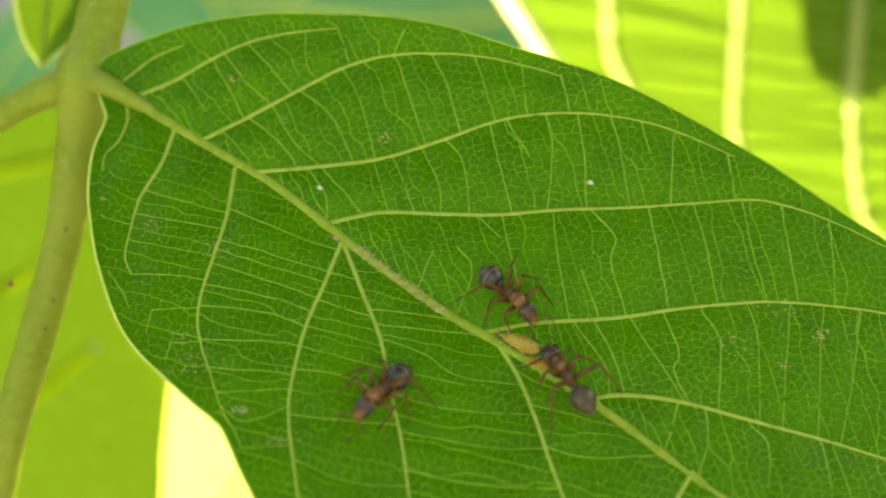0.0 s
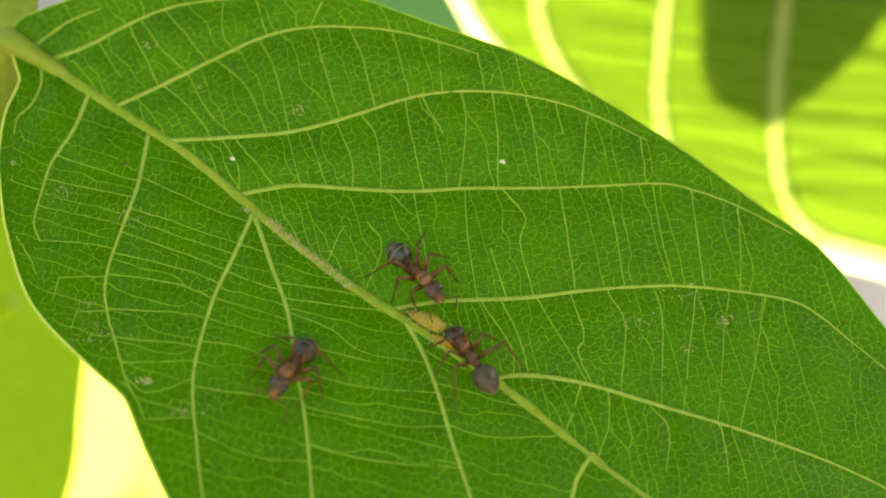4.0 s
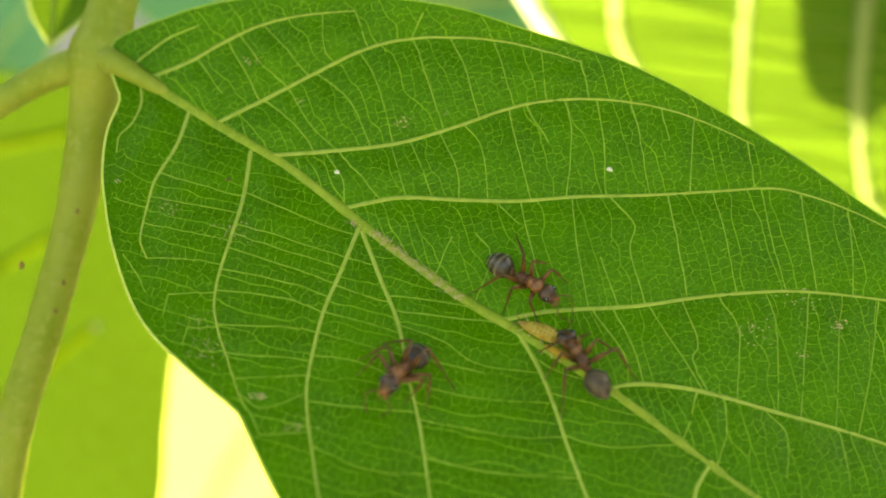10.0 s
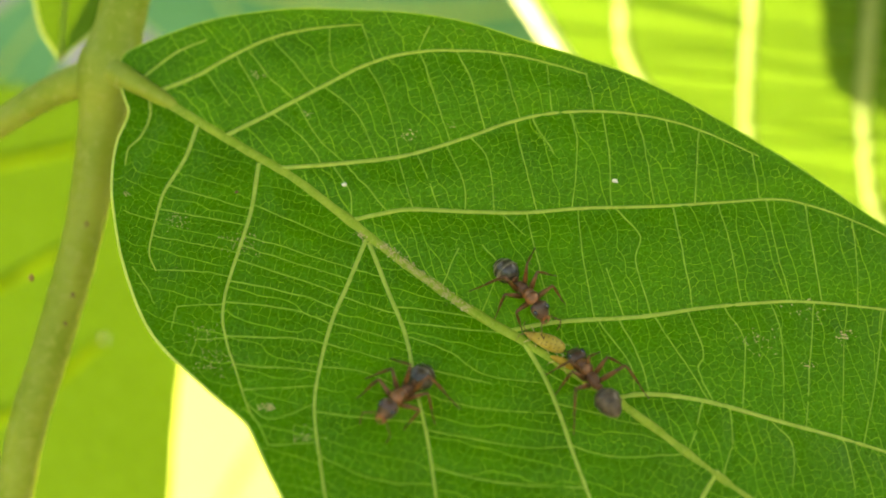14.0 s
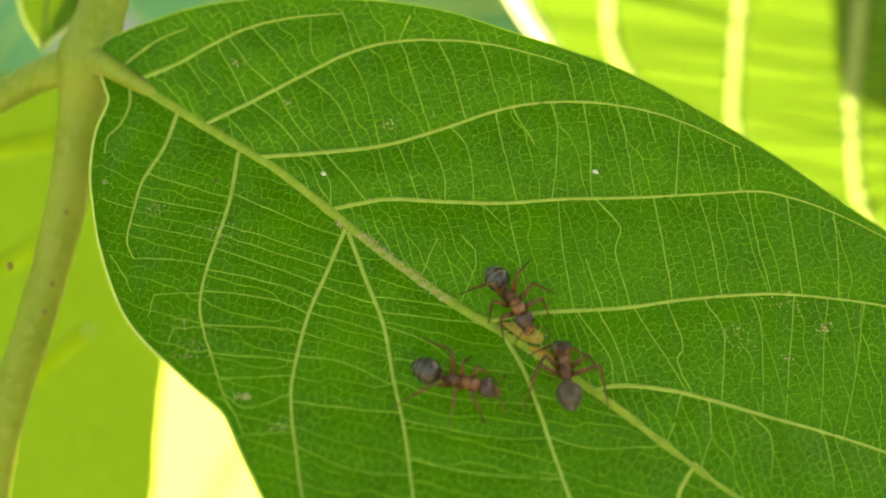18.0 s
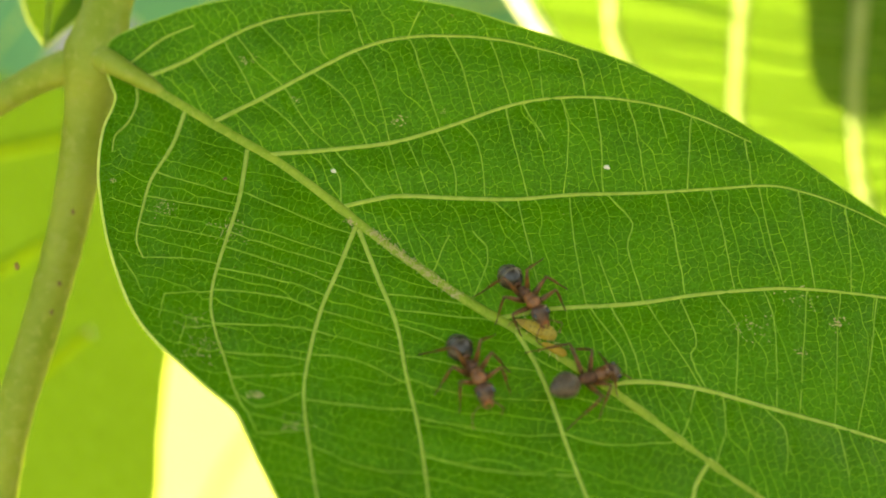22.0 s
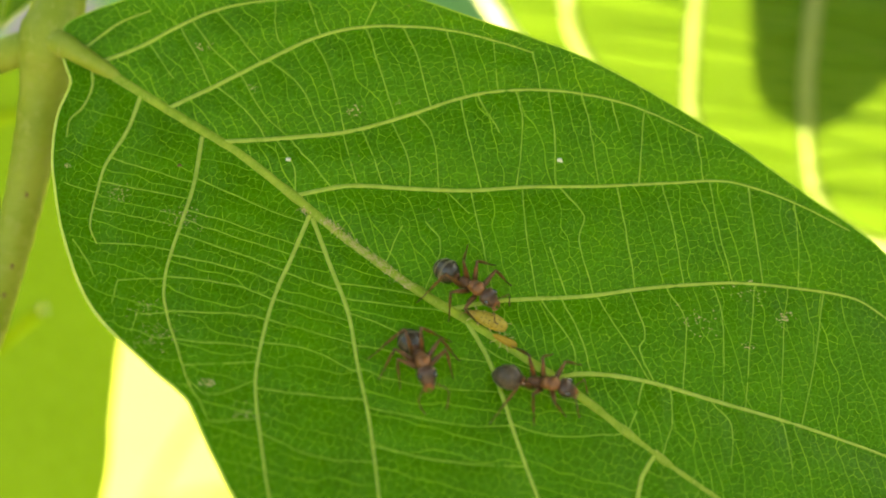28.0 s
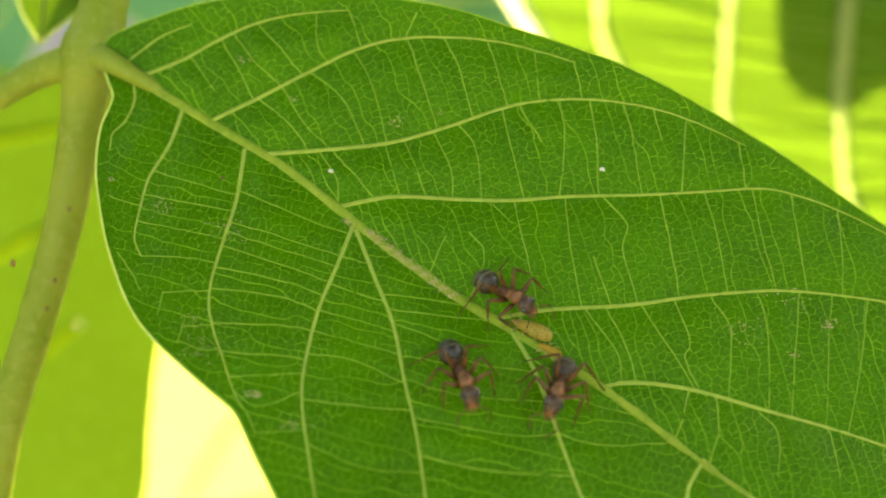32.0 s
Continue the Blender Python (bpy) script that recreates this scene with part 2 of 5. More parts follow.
def spline(points, per=6):
    """A smooth line through control points (Catmull-Rom), evenly many steps a stretch."""
    p = [np.array(q, float) for q in points]
    p = [2 * p[0] - p[1], *p, 2 * p[-1] - p[-2]]
    out = []
    for i in range(1, len(p) - 2):
        for k in range(per):
            u = k / per
            out.append(0.5 * (2 * p[i] + (p[i + 1] - p[i - 1]) * u + (2 * p[i - 1] - 5 * p[i] + 4 * p[i + 1] - p[i + 2]) * u * u
                              + (3 * p[i] - p[i - 1] - 3 * p[i + 1] + p[i + 2]) * u ** 3))
    out.append(p[-2])
    return np.array(out)


def even(line, n):
    """n points spread evenly along a line."""
    step = np.r_[0, np.cumsum(np.linalg.norm(np.diff(line, axis=0), axis=1))]
    at = np.linspace(0, step[-1], n)
    return np.stack([np.interp(at, step, line[:, k]) for k in range(line.shape[1])], 1)


def tube(points, radii, sides=8, flat=1.0):
    """Verts and faces of a tapered tube with closed ends."""
    pts = [Vector(p) for p in points]
    verts, faces = [], []
    side = None
    for i, p in enumerate(pts):
        d = (pts[min(i + 1, len(pts) - 1)] - pts[max(i - 1, 0)]).normalized()
        if side is None:
            side = d.cross(Vector((0, 0, 1)))
            if side.length < 0.1:
                side = d.cross(Vector((0, 1, 0)))
        side = (side - d * side.dot(d)).normalized()
        up = side.cross(d)
        for k in range(sides):
            a = 2 * math.pi * k / sides
            verts.append(tuple(p + (side * math.cos(a) + up * math.sin(a) * flat) * radii[i]))
    for i in range(len(pts) - 1):
        for k in range(sides):
            a, b = i * sides + k, i * sides + (k + 1) % sides
            faces.append((a, b, b + sides, a + sides))
    faces.append(tuple(range(sides))[::-1])
    faces.append(tuple(range((len(pts) - 1) * sides, len(pts) * sides)))
    return verts, faces


def loft(rings, sides=16):
    """Verts and faces of a body along x: rings of (x, middle height, half width, half height)."""
    verts, faces = [], []
    for x, zc, ry, rz in rings:
        for k in range(sides):
            a = 2 * math.pi * k / sides
            verts.append((x, ry * math.cos(a), zc + rz * math.sin(a)))
    for i in range(len(rings) - 1):
        for k in range(sides):
            a, b = i * sides + k, i * sides + (k + 1) % sides
            faces.append((a, b, b + sides, a + sides))
    faces.append(tuple(range(sides))[::-1])
    faces.append(tuple(range((len(rings) - 1) * sides, len(rings) * sides)))
    return verts, faces


def egg(x, y, z, rx, ry, rz, sides=12, rows=8):
    """Verts and faces of an egg about a point."""
    rings = [(x - rx * math.cos(math.pi * (i + 0.3) / (rows + 0.6)), z, ry * math.sin(math.pi * (i + 0.3) / (rows + 0.6)), rz * math.sin(math.pi * (i + 0.3) / (rows + 0.6))) for i in range(rows + 1)]
    v, f = loft(rings, sides)
    return [(a, b + y, c) for a, b, c in v], f


def joined(*shapes):
    verts, faces = [], []
    for v, f in shapes:
        faces += [tuple(i + len(verts) for i in q) for q in f]
        verts += v
    return verts, faces


def ridge(line, widths, heights, ground, arcs=4):
    """Verts and faces of a rounded rib that lies along a line on a leaf's face."""
    line = np.asarray(line)
    d = np.gradient(line, axis=0)
    d /= np.linalg.norm(d, axis=1)[:, None] + 1e-9
    n = np.stack([-d[:, 1], d[:, 0]], 1)
    verts, faces = [], []
    a = np.linspace(0, math.pi, arcs + 1)
    xy = line[:, None, :] + n[:, None, :] * (np.cos(a)[None, :] * np.asarray(widths)[:, None] / 2)[:, :, None]
    z = ground(xy[:, :, 0], xy[:, :, 1]) + np.sin(a)[None, :] * np.asarray(heights)[:, None] - 0.01
    m = arcs + 1
    for i in range(len(line)):
        for k in range(m):
            verts.append((xy[i, k, 0], xy[i, k, 1], z[i, k]))
    for i in range(len(line) - 1):
        for k in range(arcs):
            q = i * m + k
            faces.append((q + 1, q, q + m, q + m + 1))
    return verts, faces


# ---- setting ----
def sky_blockers():
    """Unseen dark ring round the place, higher behind the leaves, and disc overhead, added to block sky light."""
    n, m, verts = 120, 26, []
    for j in range(m + 1):
        for i in range(n):
            a = 2 * math.pi * i / n
            top = 1.5 + 14 * math.tan(radians(18 + 12 * math.sin(a)))
            z = top * j / m
            r = 14.0 + 1.4 * noise.noise((math.cos(a) * 5, math.sin(a) * 5, z * 0.8)) + 0.5 * noise.noise((math.cos(a) * 17, math.sin(a) * 17, z * 2.4)) + 0.9 * max(0.0, z / top - 0.7)
            lift = 0.3 * noise.noise((math.cos(a) * 9, math.sin(a) * 9, 3.3)) * j / m
            verts.append((r * math.cos(a) / MM, r * math.sin(a) / MM, (z + lift) / MM))
    faces = [(j * n + i, j * n + (i + 1) % n, (j + 1) * n + (i + 1) % n, (j + 1) * n + i) for j in range(m) for i in range(n)]
    tagged(link("backdrop", verts, faces, M_SKYBLOCK), "unseen dark green ring far off, added to block low sky light", "trees", kind="structure")
    # added disc overhead, off centre so that sky is open at back left
    verts, rings, n = [(250, 220, 3000)], 14, 60
    for j in range(1, rings + 1):
        for i in range(n):
            a = 2 * math.pi * i / n
            r = 1.35 * j / rings * (1 + 0.12 * noise.noise((math.cos(a) * 3, math.sin(a) * 3, 7)))
            z = 3.0 + 0.22 * noise.noise((r * math.cos(a) * 4, r * math.sin(a) * 4, 2)) + 0.35 * (j / rings) ** 3
            verts.append(((r * math.cos(a) + 0.25) / MM, (r * math.sin(a) + 0.22) / MM, z / MM))
    faces = [(0, 1 + (i + 1) % n, 1 + i) for i in range(n)]
    faces += [(1 + (j - 1) * n + i, 1 + (j - 1) * n + (i + 1) % n, 1 + j * n + (i + 1) % n, 1 + j * n + i) for j in range(1, rings) for i in range(n)]
    tagged(link("backdrop", verts, faces, M_SKYBLOCK), "unseen dark disc added overhead to block sky light", "tree crown", kind="structure")


def ground_sheet():
    n, size = 24, 60.0
    verts = []
    for j in range(n + 1):
        for i in range(n + 1):
            x, y = ((i / n) * 2 - 1), ((j / n) * 2 - 1)
            x, y = size * x * abs(x) ** 1.5 * 15, size * y * abs(y) ** 1.5 * 15
            verts.append((x / MM, y / MM, 20 * noise.noise((x * 0.4, y * 0.4, 0))))
    faces = [(j * (n + 1) + i, j * (n + 1) + i + 1, (j + 1) * (n + 1) + i + 1, (j + 1) * (n + 1) + i) for j in range(n) for i in range(n)]
    tagged(link("ground", verts, faces, M_GROUND), "bare grey ground far below the leaves", "ground", kind="structure")


ground_sheet()
sky_blockers()


from mathutils.geometry import delaunay_2d_cdt

# ---- the main leaf ----
ROOT, ALONG, ACROSS = np.array((-24.5, 12.0)), np.array((0.8292, -0.5590)), np.array((0.5590, 0.8292))
SLOPE = (0.97, 7.71, -1.86, -4.47, -6.83, -3.61, -0.21, 1.71, 0.46)

MIDRIB = spline([(-26.0, 13.4), (-21.2, 10.5), (-16.6, 7.7), (-12.1, 5.0), (-7.8, 1.7), (-3.5, -1.7), (1.9, -5.4), (4.3, -6.8), (11.6, -11.5), (19.2, -17.2), (33, -26.5), (50, -38.5), (68.4, -50.6)], 10)
UPPER = spline([(-26.0, 13.9), (-25.6, 14.9), (-23.8, 15.8), (-21.5, 16.6), (-19.2, 17.3), (-16, 17.75), (-12.4, 18.0), (-8, 17.8), (-3.6, 17.4), (0.7, 16.6), (5, 15.2), (13.4, 12.2), (21.9, 7.6), (30.4, 2.0), (35.4, -1.5), (40.5, -7.4), (50.7, -19.4), (59.9, -32.8), (68.4, -50.6)])
LOWER = spline([(-26.0, 12.9), (-25.3, 11.3), (-24.9, 10.4), (-25.1, 9.4), (-25.6, 7.9), (-25.7, 5.6), (-25.3, 3), (-24, -1.6), (-21.5, -6.3), (-17.3, -10.1), (-15.2, -11.8), (-14.3, -12.8), (-12.6, -15.9), (-10, -20.0), (-3.3, -28.2), (13, -39.8), (32.3, -46.8), (48.7, -49.4), (68.4, -50.6)])
# side veins, from the midrib outwards
UPPER_VEINS = []
UPPER_VEINS.append(spline([(-24.3, 12.9), (-21.6, 14.9), (-19.1, 15.9)]))
UPPER_VEINS.append(spline([(-23.0, 11.9), (-20.0, 13.0), (-16.8, 14.7), (-13.9, 15.9), (-10.6, 16.5), (-7.1, 16.7)]))
UPPER_VEINS.append(spline([(-17.3, 8.4), (-13.6, 10.2), (-9.7, 12.2), (-6.2, 13.8), (-2.8, 14.5), (0.7, 14.5), (3.7, 14.2), (6.7, 13.5), (9.6, 12.6)]))
UPPER_VEINS.append(spline([(-13.2, 5.8), (-8.7, 6.1), (-4.0, 6.6), (0.3, 7.8), (4.1, 9.1), (7.1, 9.7), (10.9, 9.8), (14.7, 9.3), (18.1, 8.3), (22.3, 6.4)]))
UPPER_VEINS.append(spline([(-7.8, 1.8), (-6.1, 2.2), (-3.5, 2.6), (0.7, 2.4), (4.9, 2.3), (9.1, 2.6), (14.1, 2.7), (19.7, 3.0), (23.5, 3.2), (26.1, 2.7), (29.5, 1.5), (33.4, -0.4)]))
UPPER_VEINS.append(spline([(3.6, -6.2), (7.2, -5.6), (13.0, -5.3), (17.7, -4.7), (21.5, -4.4), (24.5, -4.3), (28.4, -4.6), (33.1, -5.3), (35.3, -6.4), (37.5, -8.1), (40.4, -10.3)]))
UPPER_VEINS.append(spline([(10.8, -11.0), (12.4, -10.7), (14.9, -10.8), (18.1, -11.4), (22.6, -12.7), (27.2, -14.0), (32.1, -15.6), (36.6, -17.3), (41, -19.5), (45.5, -23)]))
UPPER_VEINS.append(spline([(23.5, -20.2), (29, -19.8), (36, -22.5), (43, -26.5), (50, -32)]))
UPPER_VEINS.append(spline([(37, -29.3), (44, -30.5), (51, -34.5), (57, -40)]))
LOWER_VEINS = []
LOWER_VEINS.append(spline([(-23.5, 11.4), (-23.3, 9.9), (-23.9, 8.3), (-24.7, 7.4), (-24.8, 6.1)]))
LOWER_VEINS.append(spline([(-19.6, 9.3), (-20.4, 6.5), (-21.7, 4.1), (-22.2, 1.7), (-22.4, -0.4), (-21.8, -1.8)]))
LOWER_VEINS.append(spline([(-14.8, 6.2), (-15.2, 2.6), (-15.9, -0.2), (-16.6, -2.9), (-16.8, -4.9), (-16.4, -6.8), (-15.6, -8.8), (-14.8, -10.9), (-14.4, -11.6)]))
LOWER_VEINS.append(spline([(-6.7, 0.4), (-8.0, -2.9), (-9.0, -5.3), (-9.7, -8.0), (-10.1, -10.7), (-9.9, -13.0), (-9.5, -15.2), (-9.1, -17.3), (-8, -22)]))
LOWER_VEINS.append(spline([(-6.5, 0.2), (-5.1, -3.3), (-3.8, -6.5), (-3.1, -10.0), (-2.3, -13.4), (-1.8, -16.7), (-1, -22), (1, -27)]))
LOWER_VEINS.append(spline([(4.3, -6.6), (5.9, -9.3), (6.9, -11.8), (7.8, -14.7), (8.7, -17.3), (11, -24), (13, -32)]))
LOWER_VEINS.append(spline([(17.9, -15.9), (16.3, -18.5), (16, -26), (18, -36)]))
LOWER_VEINS.append(spline([(32, -25.6), (31, -34), (34, -43)]))


# stronger cross veins between neighbouring side veins, by panel
RUNGS_FIRST = [[(-19.1, 13.1), (-17.1, 10.6)],
    [(-16.7, 14.5), (-15.5, 12.6), (-14.5, 10.5)],
    [(-15.7, 14.9), (-13.9, 12.6), (-12.2, 11)],
    [(-13.9, 15.5), (-12.2, 13.9), (-10.9, 12.4)],
    [(-9.5, 16.4), (-9.4, 13.9), (-8.8, 13.1)],
    [(-6.8, 16.1), (-6.2, 14)],
    [(-2, 16.4), (-2.9, 14.5)]]
RUNGS_SECOND = [[(-11.8, 10.2), (-10.4, 8.1), (-8.2, 6.1)],
    [(-14, 10.2), (-11.2, 7.7), (-10.1, 6.3)],
    [(-10.1, 12.1), (-7.7, 9.9), (-6, 6.9)],
    [(-6.6, 13.7), (-5.3, 11.2), (-4.3, 7.1)],
    [(-2.8, 14.4), (-1.7, 11.7), (-0.6, 7.8)],
    [(0, 14.6), (1, 12.2), (2, 8.6)],
    [(3.2, 14.1), (4, 11.7), (4.7, 9.5)],
    [(6.6, 13.1), (7, 9.8)],
    [(10.6, 12), (10.3, 9.9)]]
RUNGS_THIRD = [[(-9.3, 6.3), (-7.9, 3.9), (-7.8, 2.2)],
    [(-8.2, 6.3), (-7.1, 4.7), (-5.2, 2.8)],
    [(-4.4, 6.7), (-3.2, 2.8)],
    [(-2.9, 6.5), (-1.3, 2.8)],
    [(-0.8, 7.3), (0.4, 4.7), (0.5, 2.5)],
    [(0.9, 7.8), (2.3, 6), (2.7, 2.7)],
    [(4.4, 9.2), (4.9, 6.1), (5.9, 2.7)],
    [(5.7, 9.2), (7.1, 6.6)],
    [(8.3, 9.5), (8.8, 7.5), (8.4, 2.7)],
    [(10.8, 9.5), (11.2, 6.1), (11.3, 2.8)],
    [(13.3, 9.6), (13.9, 6.4), (14.5, 3.1)],
    [(15.5, 9), (16, 6.7)],
    [(17.9, 8.5), (17.5, 3.1)],
    [(22, 7), (22.3, 3.4)]]
RUNGS_FOURTH = [[(-0, -0.3), (-1, -2.4)],
    [(1.7, 0), (2.8, -1.6), (2.2, -4.3)],
    [(4.9, 2.6), (5.8, -1.6), (6.7, -5.3)],
    [(3.1, 2.7), (4.9, 0.6)],
    [(8.8, 2.7), (9.1, -1.3), (9.8, -5.2)],
    [(10.7, -1.8), (11.9, -5.1)],
    [(11.5, 2.8), (13.2, 0.6), (12.8, -1.3), (13.8, -5.1)],
    [(15.8, 2.9), (16.3, -1.3), (16.8, -4.6)],
    [(19, 3.2), (19.9, -0.9), (20.5, -4.4)],
    [(22.6, 3.3), (23.3, -0.7), (24.2, -4.2)],
    [(25.5, 2.4), (26, -0.7), (26.5, -4.3)],
    [(29.1, 1.2), (29.3, -4.7)]]
RUNGS_FIFTH = [[(11.4, -5.2), (12.9, -8.5), (13.5, -10.5)],
    [(9.9, -5.3), (12, -8.5), (12.2, -10.3)],
    [(13.9, -4.9), (15.7, -8), (17.7, -11.2)],
    [(16.4, -4.8), (17.4, -7.7), (17, -9.1), (18.1, -11.3)],
    [(19.1, -4.5), (20.4, -7.1), (20.2, -11.6)],
    [(22.7, -4.3), (23.1, -6.6), (23, -12.5)],
    [(25.9, -4.3), (25.5, -6.9), (24.7, -13.1)],
    [(28.4, -4.5), (28, -6.6), (27.2, -13.8)],
    [(31.2, -5), (30.4, -7.8), (28.9, -14)]]
RUNGS_SIXTH = [[(16.8, -12.4), (16.1, -14.2)],
    [(17.7, -11.3), (16.8, -12.4)],
    [(19, -14.4), (18.4, -16.2)],
    [(19.2, -11.5), (19, -14.4)],
    [(21.9, -12.4), (23.4, -14.2), (23, -17.1)],
    [(26, -13.3), (27.3, -14.3), (27.6, -17.3)]]
RUNGS_LEFT = [[(-21.4, 4.6), (-18.3, 3.6), (-15.3, 2.8)],
    [(-22, 2.8), (-18.6, 2.2), (-15.2, 1.5)],
    [(-22.2, 0.9), (-18.8, 0.1), (-15.8, -0.6)],
    [(-21.5, -1.6), (-18.6, -1.9), (-16.2, -2.3)],
    [(-20, -4.3), (-16.7, -4.2)],
    [(-20, -4.3), (-20.3, -5.9)],
    [(-18.4, -6.6), (-16.2, -6.5)],
    [(-18.4, -6.6), (-18.8, -7.8)],
    [(-17, -8.6), (-15.6, -8.5)],
    [(-24.5, 2.6), (-22.5, 2)],
    [(-23.6, -1.5), (-22.4, -3.1), (-21.6, -4.1)]]
RUNGS_MIDDLE = [[(-15.3, 0.7), (-11.7, -0.4), (-8, -1.6)],
    [(-15.7, -0), (-11.7, -1.2), (-8.3, -2.3)],
    [(-15.9, -1), (-11.7, -2.3), (-8.5, -3.5)],
    [(-16.2, -2.6), (-11.9, -3.5), (-8.5, -4.7)],
    [(-16.7, -4.1), (-11.8, -4.7), (-9, -5.7)],
    [(-16.2, -6.4), (-12.4, -6.6), (-9.2, -7.1)],
    [(-15.8, -8.3), (-12.5, -8.5), (-9.4, -9)],
    [(-14.8, -9.9), (-10.2, -9.8)],
    [(-14.8, -11), (-13.2, -11.9), (-10.2, -11)],
    [(-13.1, -13.6), (-9.9, -13.6)],
    [(-13.2, -11.9), (-13.1, -13.6)],
    [(-14.9, 3.1), (-11, 1.4), (-7.6, 0.1)]]
RUNGS_INNER = [[(-7.6, -1.7), (-5.4, -2.3)],
    [(-8.5, -3.7), (-4.6, -5)],
    [(-8.7, -5.7), (-3.5, -7)],
    [(-9, -7), (-3.9, -8.7)],
    [(-9.5, -8.6), (-6.5, -9), (-3.7, -10.8)],
    [(-10, -11.5), (-6.4, -12), (-2.7, -12.5)],
    [(-9.6, -14.4), (-5.9, -15.9), (-1.9, -16.3)]]
RUNGS_OUTER = [[(-4.7, -4.4), (0.5, -5), (3.5, -5.6)],
    [(-4.3, -5.5), (-0.2, -6), (4.3, -6.5)],
    [(-4.1, -6.6), (-1.1, -7.4), (1.9, -9.2), (5.5, -10.2)],
    [(-3.8, -8.7), (-1, -9), (2.2, -9.8)],
    [(-3.1, -10.4), (0.5, -11.4), (6, -12.2)],
    [(-2.9, -12.9), (3.4, -13.9), (7.1, -14.3)],
    [(-2, -15.3), (2.2, -16.2), (7.8, -17)]]
RUNGS_LAST = [[(6.5, -11.2), (10.4, -12.1), (13.3, -13.2)],
    [(7.9, -13.9), (10.8, -14.8), (15.5, -14.7)],
    [(5.6, -8.7), (7.8, -9.9), (11, -10.3)]]


def moored(line):
    """A cross vein whose ends are drawn onto the nearest strong vein, where one is close."""
    line = [np.array(p, float) for p in line]
    for k in (0, -1):
        spots = np.concatenate([even(v, 200) for v in (MIDRIB, *UPPER_VEINS, *LOWER_VEINS)])
        d = np.hypot(*(spots - line[k]).T)
        i = int(np.argmin(d))
        if d[i] < 1.3:
            line[k] = spots[i]
    return spline(line, 5)


RUNGS = [moored(l) for group in (RUNGS_FIRST, RUNGS_SECOND, RUNGS_THIRD, RUNGS_FOURTH, RUNGS_FIFTH, RUNGS_SIXTH, RUNGS_LEFT, RUNGS_MIDDLE, RUNGS_INNER, RUNGS_OUTER, RUNGS_LAST) for l in group]


def pieces(lines):
    """All the short stretches of some lines, as starts and ends."""
    a = np.concatenate([l[:-1] for l in lines])
    b = np.concatenate([l[1:] for l in lines])
    return a, b


def near(x, y, lines):
    """Distance of points from the nearest of those stretches."""
    a, b = lines
    p = np.stack([np.ravel(x), np.ravel(y)], 1)
    out = np.full(len(p), 1e9)
    for i in range(len(a)):
        d = b[i] - a[i]
        u = np.clip(((p - a[i]) @ d) / (d @ d + 1e-9), 0, 1)
        out = np.minimum(out, np.hypot(*(p - a[i] - u[:, None] * d).T))
    return out.reshape(np.shape(x))


def leaf_plain(x, y):
    """Height of the leaf's face, folded along its midrib."""
    x, y = np.asarray(x, float), np.asarray(y, float)
    l = ((x - ROOT[0]) * ALONG[0] + (y - ROOT[1]) * ALONG[1]) / 30.0 - 0.8
    s = ((x - ROOT[0]) * ACROSS[0] + (y - ROOT[1]) * ACROSS[1]) / 15.0
    l = np.minimum(l, 1.6)
    up, dn = np.maximum(s, 0), np.minimum(s, 0)
    c = SLOPE
    return c[0] + c[1] * l + c[2] * l * l + c[3] * up + c[4] * dn + c[5] * up * l + c[6] * dn * l + c[7] * up * up + c[8] * dn * dn


def shoot(p, d, targets, rng, step=0.4, longest=14.0, wiggle=0.12, start=0.25):
    """A veinlet grown from p in direction d till it meets a target stretch. Returns its line, and which stretch it met."""
    a, b = targets
    e = b - a
    p = np.array(p, float) + np.array(d) * start
    line, way, gone, bias = [p - np.array(d) * start, p], math.atan2(d[1], d[0]), 0.0, 0.0
    home = way
    while gone < longest:
        bias = bias * 0.5 + rng.gauss(0, wiggle)
        way = home + bias
        q = p + step * np.array((math.cos(way), math.sin(way)))
        r = q - p
        det = r[0] * e[:, 1] - r[1] * e[:, 0]
        det = np.where(np.abs(det) < 1e-9, 1e-9, det)
        w = a - p
        u = (w[:, 0] * e[:, 1] - w[:, 1] * e[:, 0]) / det
        v = (w[:, 0] * r[1] - w[:, 1] * r[0]) / det
        met = np.where((u > 0) & (u <= 1) & (v >= 0) & (v <= 1))[0]
        if len(met):
            i = met[np.argmin(u[met])]
            line.append(p + r * u[i])
            return np.array(line), i
        p, gone = q, gone + step
        line.append(p)
    return np.array(line), -1


BORDER = np.array([tuple(q) for q in even(UPPER, 80)] + [tuple(q) for q in even(LOWER, 80)[::-1]])


def inside(p):
    """Whether a place lies within the leaf's outline."""
    (px, py), (qx, qy) = BORDER.T, np.roll(BORDER, -1, axis=0).T
    hit = ((py > p[1]) != (qy > p[1])) & (p[0] < (qx - px) * (p[1] - py) / (qy - py + 1e-12) + px)
    return hit.sum() % 2 == 1


